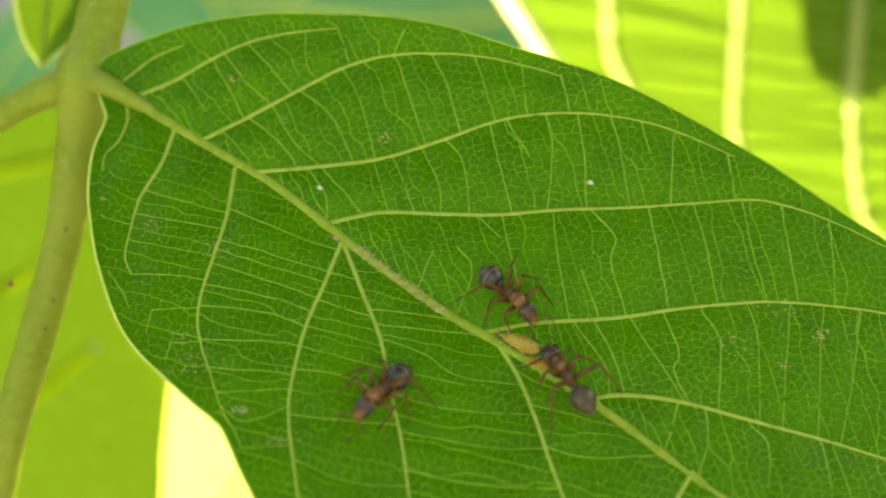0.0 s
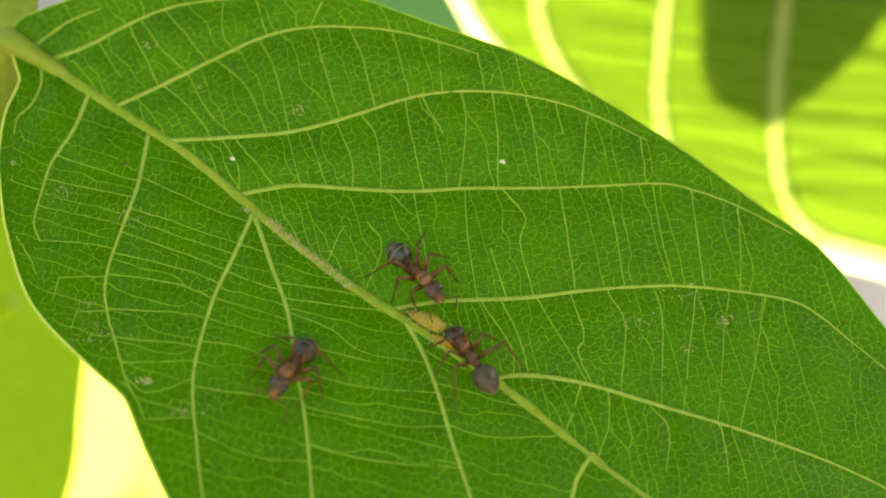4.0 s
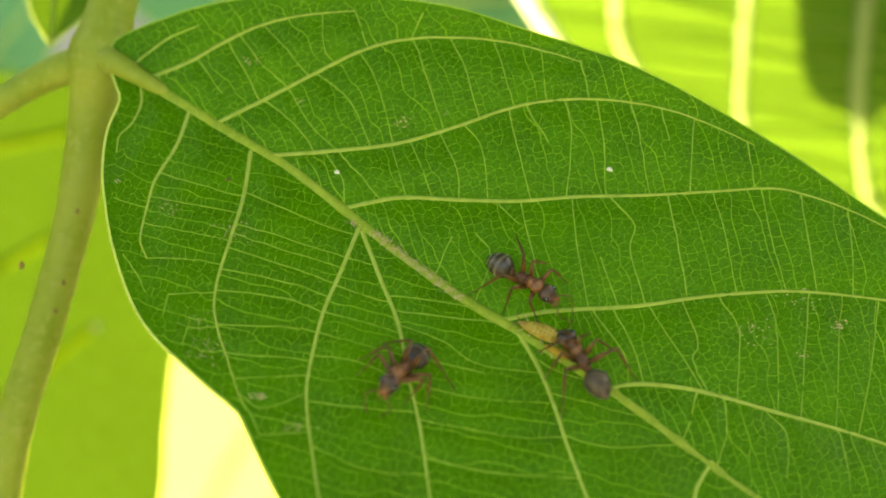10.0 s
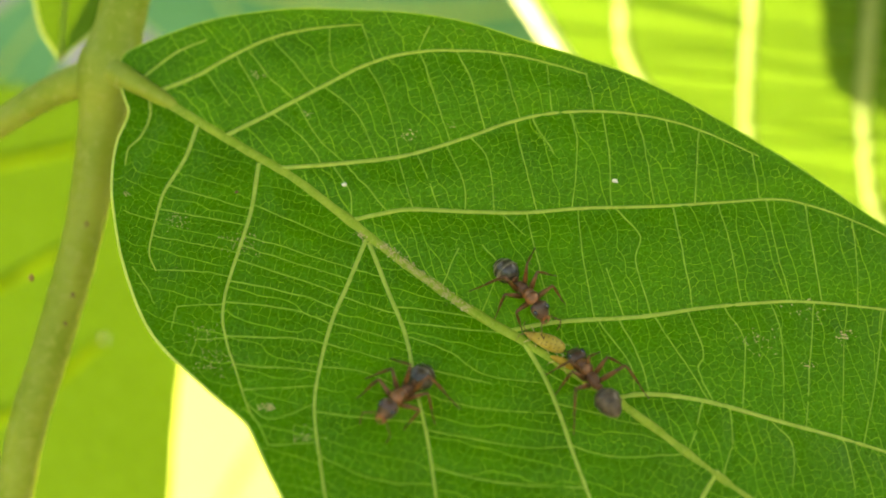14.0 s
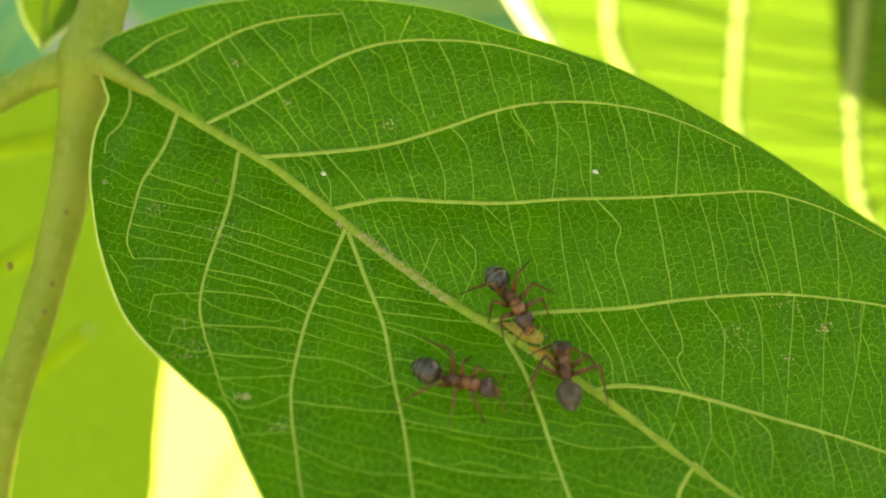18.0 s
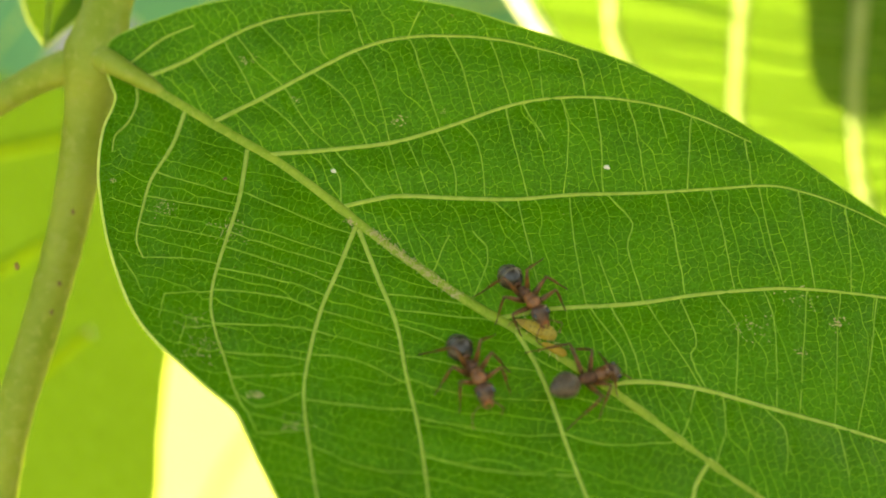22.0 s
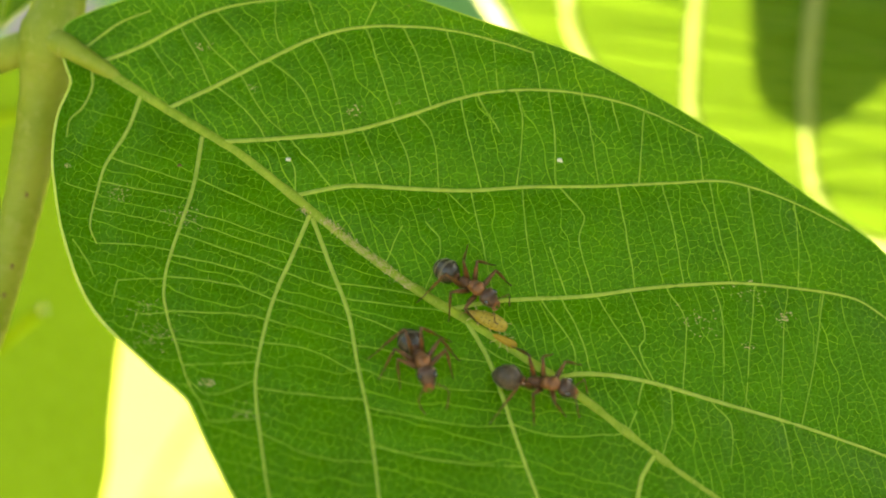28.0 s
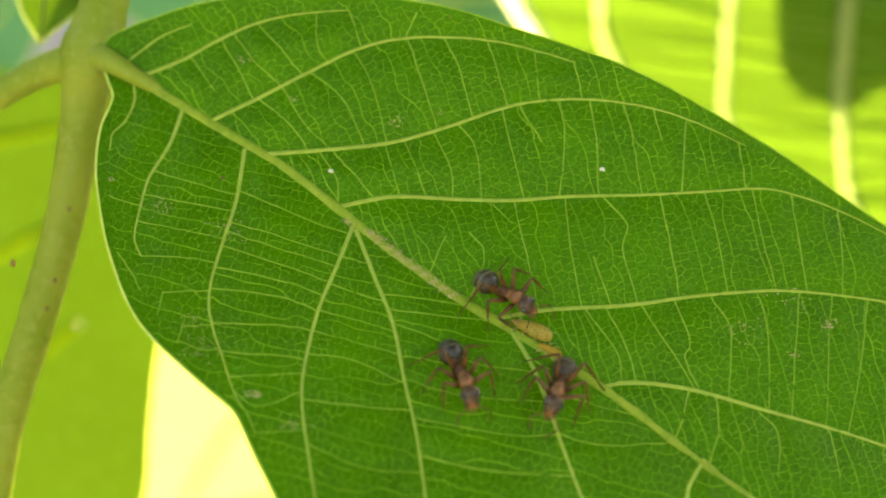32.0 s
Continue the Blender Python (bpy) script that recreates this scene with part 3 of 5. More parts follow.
def vein_graph():
    """The net of veinlets: the borders of cells about jittered seeds, in rows along the cross veins. Returns nodes and their neighbours."""
    rng = random.Random(5)
    seeds = []
    for way, side in (((0.27, -0.963), 1), ((0.97, -0.24), -1)):
        u, v = np.array(way), np.array((-way[1], way[0]))
        for i in range(-110, 110):
            for j in range(-110, 110):
                p = u * (0.62 * i + 0.31 * (j % 2)) + v * 0.65 * j + np.array((rng.uniform(-0.22, 0.22), rng.uniform(-0.22, 0.22)))
                if not (-29 < p[0] < 46 and -25 < p[1] < 19):
                    continue
                k = int(np.argmin(np.abs(MIDRIB[:, 0] - p[0])))
                if (p[1] > MIDRIB[k, 1]) == (side == 1) and inside(p):
                    seeds.append(p)
    out = delaunay_2d_cdt([Vector(p) for p in seeds], [], [], 0, 1e-6)
    pts, mids, shared, nodes = out[0], [], {}, {}
    for k, (a, b, c) in enumerate(out[2]):
        (ax, ay), (bx, by), (cx, cy) = pts[a], pts[b], pts[c]
        dd = 2 * (ax * (by - cy) + bx * (cy - ay) + cx * (ay - by))
        u, v, w = ax * ax + ay * ay, bx * bx + by * by, cx * cx + cy * cy
        mids.append(np.array(((u * (by - cy) + v * (cy - ay) + w * (ay - by)) / dd, (u * (cx - bx) + v * (ax - cx) + w * (bx - ax)) / dd)))
        for e in ((a, b), (b, c), (c, a)):
            shared.setdefault(tuple(sorted(e)), []).append(k)
    for two in shared.values():
        if len(two) == 2 and np.linalg.norm(mids[two[0]] - mids[two[1]]) < 1.6 and inside(mids[two[0]]) and inside(mids[two[1]]):
            nodes.setdefault(two[0], []).append(two[1])
            nodes.setdefault(two[1], []).append(two[0])
    return mids, nodes


NODES, NEIGHBOURS = vein_graph()
NODE_KEYS = np.array(sorted(NEIGHBOURS))
NODE_AT = np.array([NODES[k] for k in NODE_KEYS])


def along_net(a, b):
    """A way through the net from one place to another that keeps near the straight line."""
    d = (b - a) / (np.linalg.norm(b - a) + 1e-9)
    n = np.array((-d[1], d[0]))
    start = int(NODE_KEYS[np.argmin(np.linalg.norm(NODE_AT - a - d * 0.3, axis=1))])
    goal = int(NODE_KEYS[np.argmin(np.linalg.norm(NODE_AT - b + d * 0.3, axis=1))])
    best, came, todo, done = {start: 0.0}, {}, [(0.0, start)], set()
    while todo:
        todo.sort(reverse=True)
        cost, k = todo.pop()
        if k == goal:
            break
        if k in done:
            continue
        done.add(k)
        for q in NEIGHBOURS[k]:
            c = cost + np.linalg.norm(NODES[q] - NODES[k]) * (1 + 1.5 * min(4.0, abs(float((NODES[q] - a) @ n))))
            if c < best.get(q, 1e9):
                best[q], came[q] = c, k
                todo.append((c, q))
    if goal not in came:
        return None
    way = [goal]
    while way[-1] != start:
        way.append(came[way[-1]])
    # a stronger vein pulls its stretch of the net straighter
    for _ in range(3):
        for p, q, r in zip(way, way[1:], way[2:]):
            NODES[q] = NODES[q] * 0.5 + (NODES[p] + NODES[r]) * 0.25
    return np.array([a, *[NODES[k] for k in way[::-1]], b])


def cross_lines():
    """Cross veins, laddered between the side veins, and the veinlets that fork off them."""
    rng = random.Random(7)
    lines = [MIDRIB, UPPER, LOWER, *UPPER_VEINS, *LOWER_VEINS]
    owner = np.concatenate([np.full(len(l) - 1, i) for i, l in enumerate(lines)])
    targets = pieces(lines)
    cross = []
    for group, spacing, side in ((UPPER_VEINS, 1.5, 1), (LOWER_VEINS, 1.6, 2)):
        for vein in group:
            length = np.linalg.norm(np.diff(vein, axis=0), axis=1).sum()
            for p in even(vein, max(3, int(length / spacing)))[1:]:
                if p[0] > 44 or p[1] < -24 or (side == 1 and rng.random() < 0.5 * min(1.0, max(0.0, (p[0] + 14) / 12))):
                    continue
                t = rng.uniform(-0.10, 0.10)
                d = np.interp(p[0], (-22, -8, 8, 30), (-50, -60, -72, -80)) if side == 1 else np.interp(p[0], (-22, -6, 8), (-15, -12, -9))
                d = (math.cos(radians(d)), math.sin(radians(d)))
                for sign in (1, -1):
                    dd = (sign * (d[0] * math.cos(t) - d[1] * math.sin(t)), sign * (d[0] * math.sin(t) + d[1] * math.cos(t)))
                    l, hit = shoot(p, dd, targets, rng, wiggle=0.02)
                    if hit < 0 or len(l) < 5 or (sign == -1 and owner[hit] != side):
                        continue
                    l = along_net(l[0], l[-1])
                    if l is not None:
                        cross.append(l)
    # short veinlets that rise from the midrib
    for p in even(MIDRIB, 110)[2:60]:
        a = radians(180 + np.interp(p[0], (-22, -8, 8, 30), (-46, -60, -74, -82)) + rng.uniform(-6, 6))
        l, hit = shoot(p, (math.cos(a), math.sin(a)), targets, rng, longest=5.5, wiggle=0.02, start=0.6)
        if len(l) > 5:
            l = along_net(l[0], l[-1])
            if l is not None:
                cross.append(l)
    return cross


def settle():
    """Draws the nodes of the net that lie close to a strong vein onto it."""
    a, b = pieces(RUNGS)
    e = b - a
    for k in NODE_KEYS:
        p = NODES[k]
        u = np.clip(((p - a) * e).sum(1) / ((e * e).sum(1) + 1e-9), 0, 1)
        q = a + u[:, None] * e
        d = np.hypot(*(q - p).T)
        i = int(np.argmin(d))
        if d[i] < 0.32:
            NODES[k] = q[i]


CROSS = [l for l in cross_lines() if near(l[len(l) // 2][0], l[len(l) // 2][1], pieces(RUNGS)) > 0.5]
settle()


GX, GY = np.arange(-30.0, 72.0, 0.2), np.arange(-54.0, 22.0, 0.2)


def near_grid(lines, reach):
    """Distance from those lines over the whole grid, up to a reach."""
    out = np.full((len(GY), len(GX)), reach)
    for p, q in zip(*pieces(lines)):
        lo, hi = np.minimum(p, q) - reach, np.maximum(p, q) + reach
        i0, i1 = np.searchsorted(GX, (lo[0], hi[0]))
        j0, j1 = np.searchsorted(GY, (lo[1], hi[1]))
        if i0 < i1 and j0 < j1:
            x, y = np.meshgrid(GX[i0:i1], GY[j0:j1])
            out[j0:j1, i0:i1] = np.minimum(out[j0:j1, i0:i1], near(x, y, (p[None], q[None])))
    return out


SWELL = 0.5 * (1 - np.exp(-(near_grid([MIDRIB, *UPPER_VEINS, *LOWER_VEINS], 5.0) / 1.5) ** 2)) + 0.16 * (1 - np.exp(-(near_grid(RUNGS, 2.0) / 0.6) ** 2)) + 0.05 * (1 - np.exp(-(near_grid(CROSS, 2.0) / 0.5) ** 2))


def leaf_z(x, y):
    """The same with the blade swelling a little between its veins."""
    x, y = np.asarray(x, float), np.asarray(y, float)
    i = np.clip((x - GX[0]) / 0.2, 0, len(GX) - 1.01)
    j = np.clip((y - GY[0]) / 0.2, 0, len(GY) - 1.01)
    a, b = i.astype(int), j.astype(int)
    u, v = i - a, j - b
    swell = (SWELL[b, a] * (1 - u) + SWELL[b, a + 1] * u) * (1 - v) + (SWELL[b + 1, a] * (1 - u) + SWELL[b + 1, a + 1] * u) * v
    return leaf_plain(x, y) + swell


def blade_mesh(mid, upper, lower, n, m, height, slots=()):
    """Verts and faces of a blade from one margin over the midrib to the other, open where its veins are let in."""
    mid, upper, lower = even(mid, n), even(upper, n), even(lower, n)
    w = np.linspace(1, 0, m + 1)
    rows = [upper * u + mid * (1 - u) for u in w] + [lower * u + mid * (1 - u) for u in w[::-1][1:]]
    g = np.stack(rows)
    z = height(g[:, :, 0], g[:, :, 1])
    verts = [(g[j, i, 0], g[j, i, 1], z[j, i]) for j in range(len(rows)) for i in range(n)]
    faces = [(j * n + i, (j + 1) * n + i, (j + 1) * n + i + 1, j * n + i + 1) for j in range(len(rows) - 1) for i in range(n - 1)]
    shut = np.zeros(len(verts), bool)
    for lines, reach in slots:
        shut |= near(g[:, :, 0], g[:, :, 1], pieces(lines)).ravel() < reach
    return verts, [f for f in faces if not (shut[f[0]] and shut[f[1]] and shut[f[2]] and shut[f[3]])]


def band_mesh(line, height, w, n):
    """A margin with some breadth, slightly rolled."""
    line = even(line, n)
    return ridge(line, np.full(n, w), np.full(n, w * 0.2), height, 5)


def taper(n, a, b, power=1.0):
    return a + (b - a) * np.linspace(0, 1, n) ** power


def main_leaf():
    rng = random.Random(7)
    leaf = new("leaf")
    leaf.matrix_world = LEAF
    tagged(leaf, "broad green leaf with pale yellow veins, three ants on its face", "leaf")
    v, f = blade_mesh(MIDRIB, UPPER, LOWER, 420, 110, leaf_z, (([*UPPER_VEINS[1:], *LOWER_VEINS[1:]], 0.09), ([MIDRIB], 0.2)))
    link("blade", v, f, M_LEAF, leaf)
    # the lower margin's backlight is put into its brighter colour
    for edge in (UPPER, LOWER):
        v, f = band_mesh(edge, leaf_z, 0.19 if edge is LOWER else 0.12, 260)
        link("margin", v, f, M_RIM if edge is LOWER else M_VEINLET, leaf, "thin pale margin")
    line = even(MIDRIB, 160)
    v, f = ridge(line, taper(160, 0.95, 0.28), taper(160, 0.34, 0.12), leaf_plain, 8)
    link("midrib", v, f, M_MIDRIB, leaf, "raised yellow-green midrib")
    for group in (UPPER_VEINS, LOWER_VEINS):
        for k, vein in enumerate(group):
            n = max(20, int(len(vein)))
            thick = 0.22 if k == 0 else 0.33
            l = even(vein, n)
            v, f = ridge(l, taper(n, thick, 0.09, 1.4), taper(n, 0.10, 0.05), leaf_z, 5)
            link("side_vein", v, f, M_VEIN, leaf)
    for l in RUNGS:
        n = len(l)
        w = rng.uniform(0.085, 0.125) if l[0][1] > np.interp(l[0][0], MIDRIB[:, 0], MIDRIB[:, 1]) - 0.3 else rng.uniform(0.07, 0.105)
        drift = np.cumsum([(rng.gauss(0, 0.042), rng.gauss(0, 0.042)) for _ in range(n)], axis=0)
        v, f = ridge(l + drift - drift[-1] * np.linspace(0, 1, n)[:, None], taper(n, w * 1.1, w * 0.8), taper(n, 0.07, 0.05), leaf_z, 3)
        link("cross_vein", v, f, M_VEINLET, leaf)
    weak = sorted(CROSS, key=lambda l: -len(l))
    for l in weak[:150]:
        n = len(l)
        w = rng.choice((0.05, 0.06, 0.07, 0.08))
        v, f = ridge(l, taper(n, w * 1.1, w * 0.75), taper(n, 0.04, 0.03), leaf_z, 3)
        link("cross_vein", v, f, M_NET, leaf)
    # the net between the cross veins
    shapes = [ridge(l, np.full(len(l), 0.06), np.full(len(l), 0.03), leaf_z, 2) for l in weak[150:]]
    for k in NODE_KEYS:
        for q in NEIGHBOURS[k]:
            if q > k and rng.random() < 0.95:
                a, b = NODES[k], NODES[q]
                w = rng.choice((0.028, 0.034, 0.042, 0.055))
                shapes.append(ridge(np.array((a, (a + b) / 2 + np.array((rng.uniform(-0.04, 0.04), rng.uniform(-0.04, 0.04))), b)), np.full(3, w), np.full(3, 0.025), leaf_z, 2))
    ob = link("vein_net", *joined(*shapes), M_NET, leaf)
    tagged(ob, "fine net of pale veinlets", kind="stuff")
    return leaf


main_leaf()


# ---- the stalk and the leaves behind ----
def stalk():
    ob = new("leaf_stalk")
    ob.matrix_world = LEAF
    tagged(ob, "thick yellow-green leaf stalk with a knot where leaves join", "stalk")
    main = spline([(-22.6, 42.3, -16), (-24.6, 28.2, -12), (-26.1, 19.9, -10.4), (-27.2, 14.1, -9.4), (-28.0, 10.1, -10), (-29.5, 1.9, -10.8), (-32.0, -7.0, -11.2), (-34.6, -15.3, -11.6), (-36.9, -27.1, -12.5), (-42.4, -48.4, -14.5)], 8)
    n = len(main)
    y = main[:, 1]
    r = 1.75 + 0.22 * np.clip((y - 10) / 10, -1, 1) + 0.75 * np.exp(-((y - 13.8) / 2.2) ** 2) + 0.05 * np.sin(y * 3.1)
    link("rachis", *tube(main, r, 16), M_STEM, ob)
    side = spline([(-27.2, 14.0, -9.3), (-29.5, 13.3, -9.6), (-32.3, 12.3, -10.4), (-35.7, 10.4, -11), (-40.6, 7.5, -13)], 8)
    link("leaf_joint", *tube(side, taper(len(side), 1.5, 1.0), 12), M_STEM, ob)
    side = spline([(-27.4, 14.1, -9), (-26.0, 13.4, -7.2), (-24.4, 12.5, -6.1), (-22.2, 11.2, -5.6), (-20.2, 10.0, -5.6)], 8)
    link("leaf_joint", *tube(side, taper(len(side), 1.35, 0.4, 0.8), 12), M_STEM, ob)
    rng = random.Random(5)
    spots = []
    for k in range(4):
        t = rng.uniform(0.25, 0.75)
        p = main[int(t * n)]
        spots.append(egg(p[0] + rng.uniform(-1.0, 1.0), p[1], p[2] + 1.62, 0.13, 0.22, 0.12, 6, 4))
    spots.append(egg(-33.2, -2.3, -8.4, 0.2, 0.32, 0.16, 8, 5))
    tagged(link("lenticel", *joined(*spots), M_SCAR, ob, "small brown specks on the stalk"), kind="stuff")


stalk()


def back_leaf(label, mid, upper, lower, veins, height, mats, rib=2.2, vein=1.5, rim=0.5, cross=None, n=90, m=22):
    blade, veinmat, rimmat = mats
    ob = new("leaf")
    ob.matrix_world = LEAF
    tagged(ob, label, "leaf", group="leaves behind")
    mid, upper, lower = spline(mid, 10), spline(upper, 10), spline(lower, 10)
    lines = [spline(v, 8) for v in veins]
    link("blade", *blade_mesh(mid, upper, lower, n, m, height, ((lines, vein * 0.36), ([upper, lower], rim * 0.8))), blade, ob)
    for edge in (upper, lower):
        link("margin", *band_mesh(edge, height, rim * 2, n), rimmat, ob, "bright pale margin")
    l = even(mid, 60)
    link("midrib", *ridge(l, taper(60, rib, rib * 0.4), taper(60, rib * 0.4, rib * 0.2), height, 6), veinmat, ob)
    for l in lines:
        l = even(l, 40)
        link("side_vein", *ridge(l, taper(40, vein, vein * 0.7), taper(40, vein * 0.3, vein * 0.2), height, 5), veinmat, ob)
    if cross:
        rng = random.Random(3)
        targets = pieces([mid, upper, lower, *lines])
        for l in lines:
            for p in even(l, int(cross))[1:-1]:
                for sign in (1, -1):
                    q, hit = shoot(p, (sign * 0.985, -sign * (0.17 + rng.uniform(-0.1, 0.1))), targets, rng, 0.8, 22.0, 0.08, 0.9)
                    if hit >= 0 and len(q) > 4:
                        link("cross_vein", *ridge(q, np.full(len(q), 0.45), np.full(len(q), 0.08), height, 2), M_SUNCROSS, ob)
    return ob


SUNNY, SKY_TONED = (M_SUNLEAF, M_SUNVEIN, M_SUNRIM), (M_SKYLEAF, M_RIM, M_RIM)

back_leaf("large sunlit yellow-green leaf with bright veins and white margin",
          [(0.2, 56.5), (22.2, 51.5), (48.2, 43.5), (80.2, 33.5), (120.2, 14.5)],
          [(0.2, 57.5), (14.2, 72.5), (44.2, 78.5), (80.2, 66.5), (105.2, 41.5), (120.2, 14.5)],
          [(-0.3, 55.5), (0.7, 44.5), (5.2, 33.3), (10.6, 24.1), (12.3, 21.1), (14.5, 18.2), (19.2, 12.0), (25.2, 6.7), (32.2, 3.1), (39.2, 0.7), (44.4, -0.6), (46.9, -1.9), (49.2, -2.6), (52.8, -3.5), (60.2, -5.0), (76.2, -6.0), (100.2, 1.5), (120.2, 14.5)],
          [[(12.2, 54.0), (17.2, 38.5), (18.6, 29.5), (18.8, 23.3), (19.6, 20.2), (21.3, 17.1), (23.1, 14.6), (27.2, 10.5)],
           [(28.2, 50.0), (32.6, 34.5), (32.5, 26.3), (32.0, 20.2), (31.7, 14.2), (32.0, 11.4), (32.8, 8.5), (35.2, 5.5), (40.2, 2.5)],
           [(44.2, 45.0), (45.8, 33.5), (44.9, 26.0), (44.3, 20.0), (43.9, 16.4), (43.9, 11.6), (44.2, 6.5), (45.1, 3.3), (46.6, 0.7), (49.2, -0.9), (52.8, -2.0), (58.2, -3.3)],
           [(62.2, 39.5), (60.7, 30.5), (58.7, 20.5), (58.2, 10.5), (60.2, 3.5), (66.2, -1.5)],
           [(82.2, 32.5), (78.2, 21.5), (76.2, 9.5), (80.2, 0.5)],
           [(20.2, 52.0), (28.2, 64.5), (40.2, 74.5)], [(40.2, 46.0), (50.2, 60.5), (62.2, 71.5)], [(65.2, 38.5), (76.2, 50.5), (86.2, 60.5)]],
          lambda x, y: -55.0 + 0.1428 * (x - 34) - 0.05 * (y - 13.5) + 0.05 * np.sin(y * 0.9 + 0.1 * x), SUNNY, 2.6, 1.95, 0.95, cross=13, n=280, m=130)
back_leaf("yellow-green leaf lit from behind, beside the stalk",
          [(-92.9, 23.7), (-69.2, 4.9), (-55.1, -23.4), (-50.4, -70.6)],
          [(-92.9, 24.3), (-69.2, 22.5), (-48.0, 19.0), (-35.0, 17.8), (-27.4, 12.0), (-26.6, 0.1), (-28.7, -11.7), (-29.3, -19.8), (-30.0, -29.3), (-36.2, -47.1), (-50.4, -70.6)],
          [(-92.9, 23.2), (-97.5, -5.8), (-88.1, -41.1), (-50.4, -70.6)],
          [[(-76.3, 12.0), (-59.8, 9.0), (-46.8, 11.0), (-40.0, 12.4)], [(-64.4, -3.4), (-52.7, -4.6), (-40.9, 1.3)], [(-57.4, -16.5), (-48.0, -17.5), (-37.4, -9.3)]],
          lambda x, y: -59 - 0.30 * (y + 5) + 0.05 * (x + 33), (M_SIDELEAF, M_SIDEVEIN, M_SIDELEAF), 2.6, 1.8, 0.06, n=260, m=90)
back_leaf("leaf in full sun, the glare put into its almost white colour",
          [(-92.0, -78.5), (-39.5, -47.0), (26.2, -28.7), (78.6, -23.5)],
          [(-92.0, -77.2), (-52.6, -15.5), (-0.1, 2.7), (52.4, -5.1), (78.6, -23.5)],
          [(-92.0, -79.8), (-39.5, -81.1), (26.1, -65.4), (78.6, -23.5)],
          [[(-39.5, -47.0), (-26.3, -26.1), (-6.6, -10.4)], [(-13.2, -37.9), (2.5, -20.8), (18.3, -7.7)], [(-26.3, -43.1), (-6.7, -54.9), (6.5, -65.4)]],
          lambda x, y: -125 + 0.70 * (y + 20) + 0.15 * (x + 20), (M_GLARELEAF, M_GLARELEAF, M_SUNRIM), 2.0, 1.2, 0.4)
back_leaf("shaded leaf behind the top of the leaf, sky reflection put into its blue-green",
          [(-52.6, 46.1), (-21.9, 35.2), (5.4, 33.0), (32.8, 39.5)],
          [(-52.6, 46.7), (-21.9, 52.7), (8.7, 50.5), (32.8, 39.5)],
          [(-52.6, 45.6), (-39.4, 29.7), (-15.4, 15.5), (8.7, 17.7), (17.4, 26.4), (32.8, 39.5)],
          [[(-32.9, 39.1), (-24.1, 26.4), (-13.2, 18.8)], [(-11.0, 34.1), (-0.1, 24.2), (8.7, 19.8)], [(-21.9, 35.2), (-11.0, 43.9), (-0.1, 49.4)]],
          lambda x, y: -100 - 0.68 * (y - 27.5), SKY_TONED, 1.6, 0.8, 0.2)
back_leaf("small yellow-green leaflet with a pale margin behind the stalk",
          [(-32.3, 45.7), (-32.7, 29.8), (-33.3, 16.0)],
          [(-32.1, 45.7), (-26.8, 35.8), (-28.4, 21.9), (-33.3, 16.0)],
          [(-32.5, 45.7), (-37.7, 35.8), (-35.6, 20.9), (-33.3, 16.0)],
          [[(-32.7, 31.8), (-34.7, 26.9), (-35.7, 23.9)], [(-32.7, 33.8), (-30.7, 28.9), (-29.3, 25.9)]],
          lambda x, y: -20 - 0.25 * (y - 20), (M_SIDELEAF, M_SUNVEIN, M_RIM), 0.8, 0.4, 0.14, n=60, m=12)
back_leaf("narrow shaded leaf beyond the stalk, sky reflection put into its blue-green",
          [(-73.6, 2.1), (-59.7, 20.1), (-45.8, 43.9)],
          [(-73.6, 2.6), (-66.7, 24.0), (-45.8, 43.9)],
          [(-73.6, 1.7), (-52.3, 17.1), (-45.8, 43.9)],
          [[(-63.7, 14.1), (-63.7, 19.1), (-61.7, 24.0)], [(-61.7, 17.1), (-57.7, 19.1), (-54.7, 23.0)]],
          lambda x, y: -90 - 0.68 * (y - 22), SKY_TONED, 1.0, 0.5, 0.2, n=50, m=12)
back_leaf("bright leaf tip in the sun above the leaf",
          [(-47.8, 74.3), (-40.7, 50.4), (-37.1, 30.1)],
          [(-47.8, 74.3), (-31.1, 57.5), (-31.7, 40.8), (-37.1, 30.1)],
          [(-47.8, 74.3), (-52.6, 55.2), (-43.1, 39.6), (-37.1, 30.1)],
          [[(-43.1, 57.5), (-38.3, 50.4), (-34.7, 45.6)], [(-41.9, 54.0), (-46.7, 48.0), (-45.5, 44.4)]],
          lambda x, y: -140 - 0.1 * (y - 36), SUNNY, 1.2, 0.7, 0.3, n=50, m=12)
# unseen leaves above: one added to shade the ants' leaf, one told by its shadow
back_leaf("unseen green leaf added overhead to shade the leaf with the ants",
          [(-5.0, 78.0), (24.0, 77.0), (54.0, 75.0), (92.0, 69.0)],
          [(-5.0, 79.0), (2.0, 88.0), (34.0, 90.0), (74.0, 82.0), (92.0, 69.0)],
          [(-5.0, 77.0), (1.0, 69.6), (34.0, 64.5), (74.0, 64.0), (92.0, 69.0)],
          [[(14.0, 77.5), (22.0, 83.0), (30.0, 88.0)], [(34.0, 76.5), (46.0, 81.0), (58.0, 85.0)], [(18.0, 77.0), (26.0, 71.0), (36.0, 66.0)], [(44.0, 75.5), (54.0, 70.0), (64.0, 66.0)]],
          lambda x, y: -57 + 0.35 * (x - 34) + 1.2 * (y - 75), (M_LEAF, M_VEIN, M_RIM), 1.8, 0.9, 0.2)
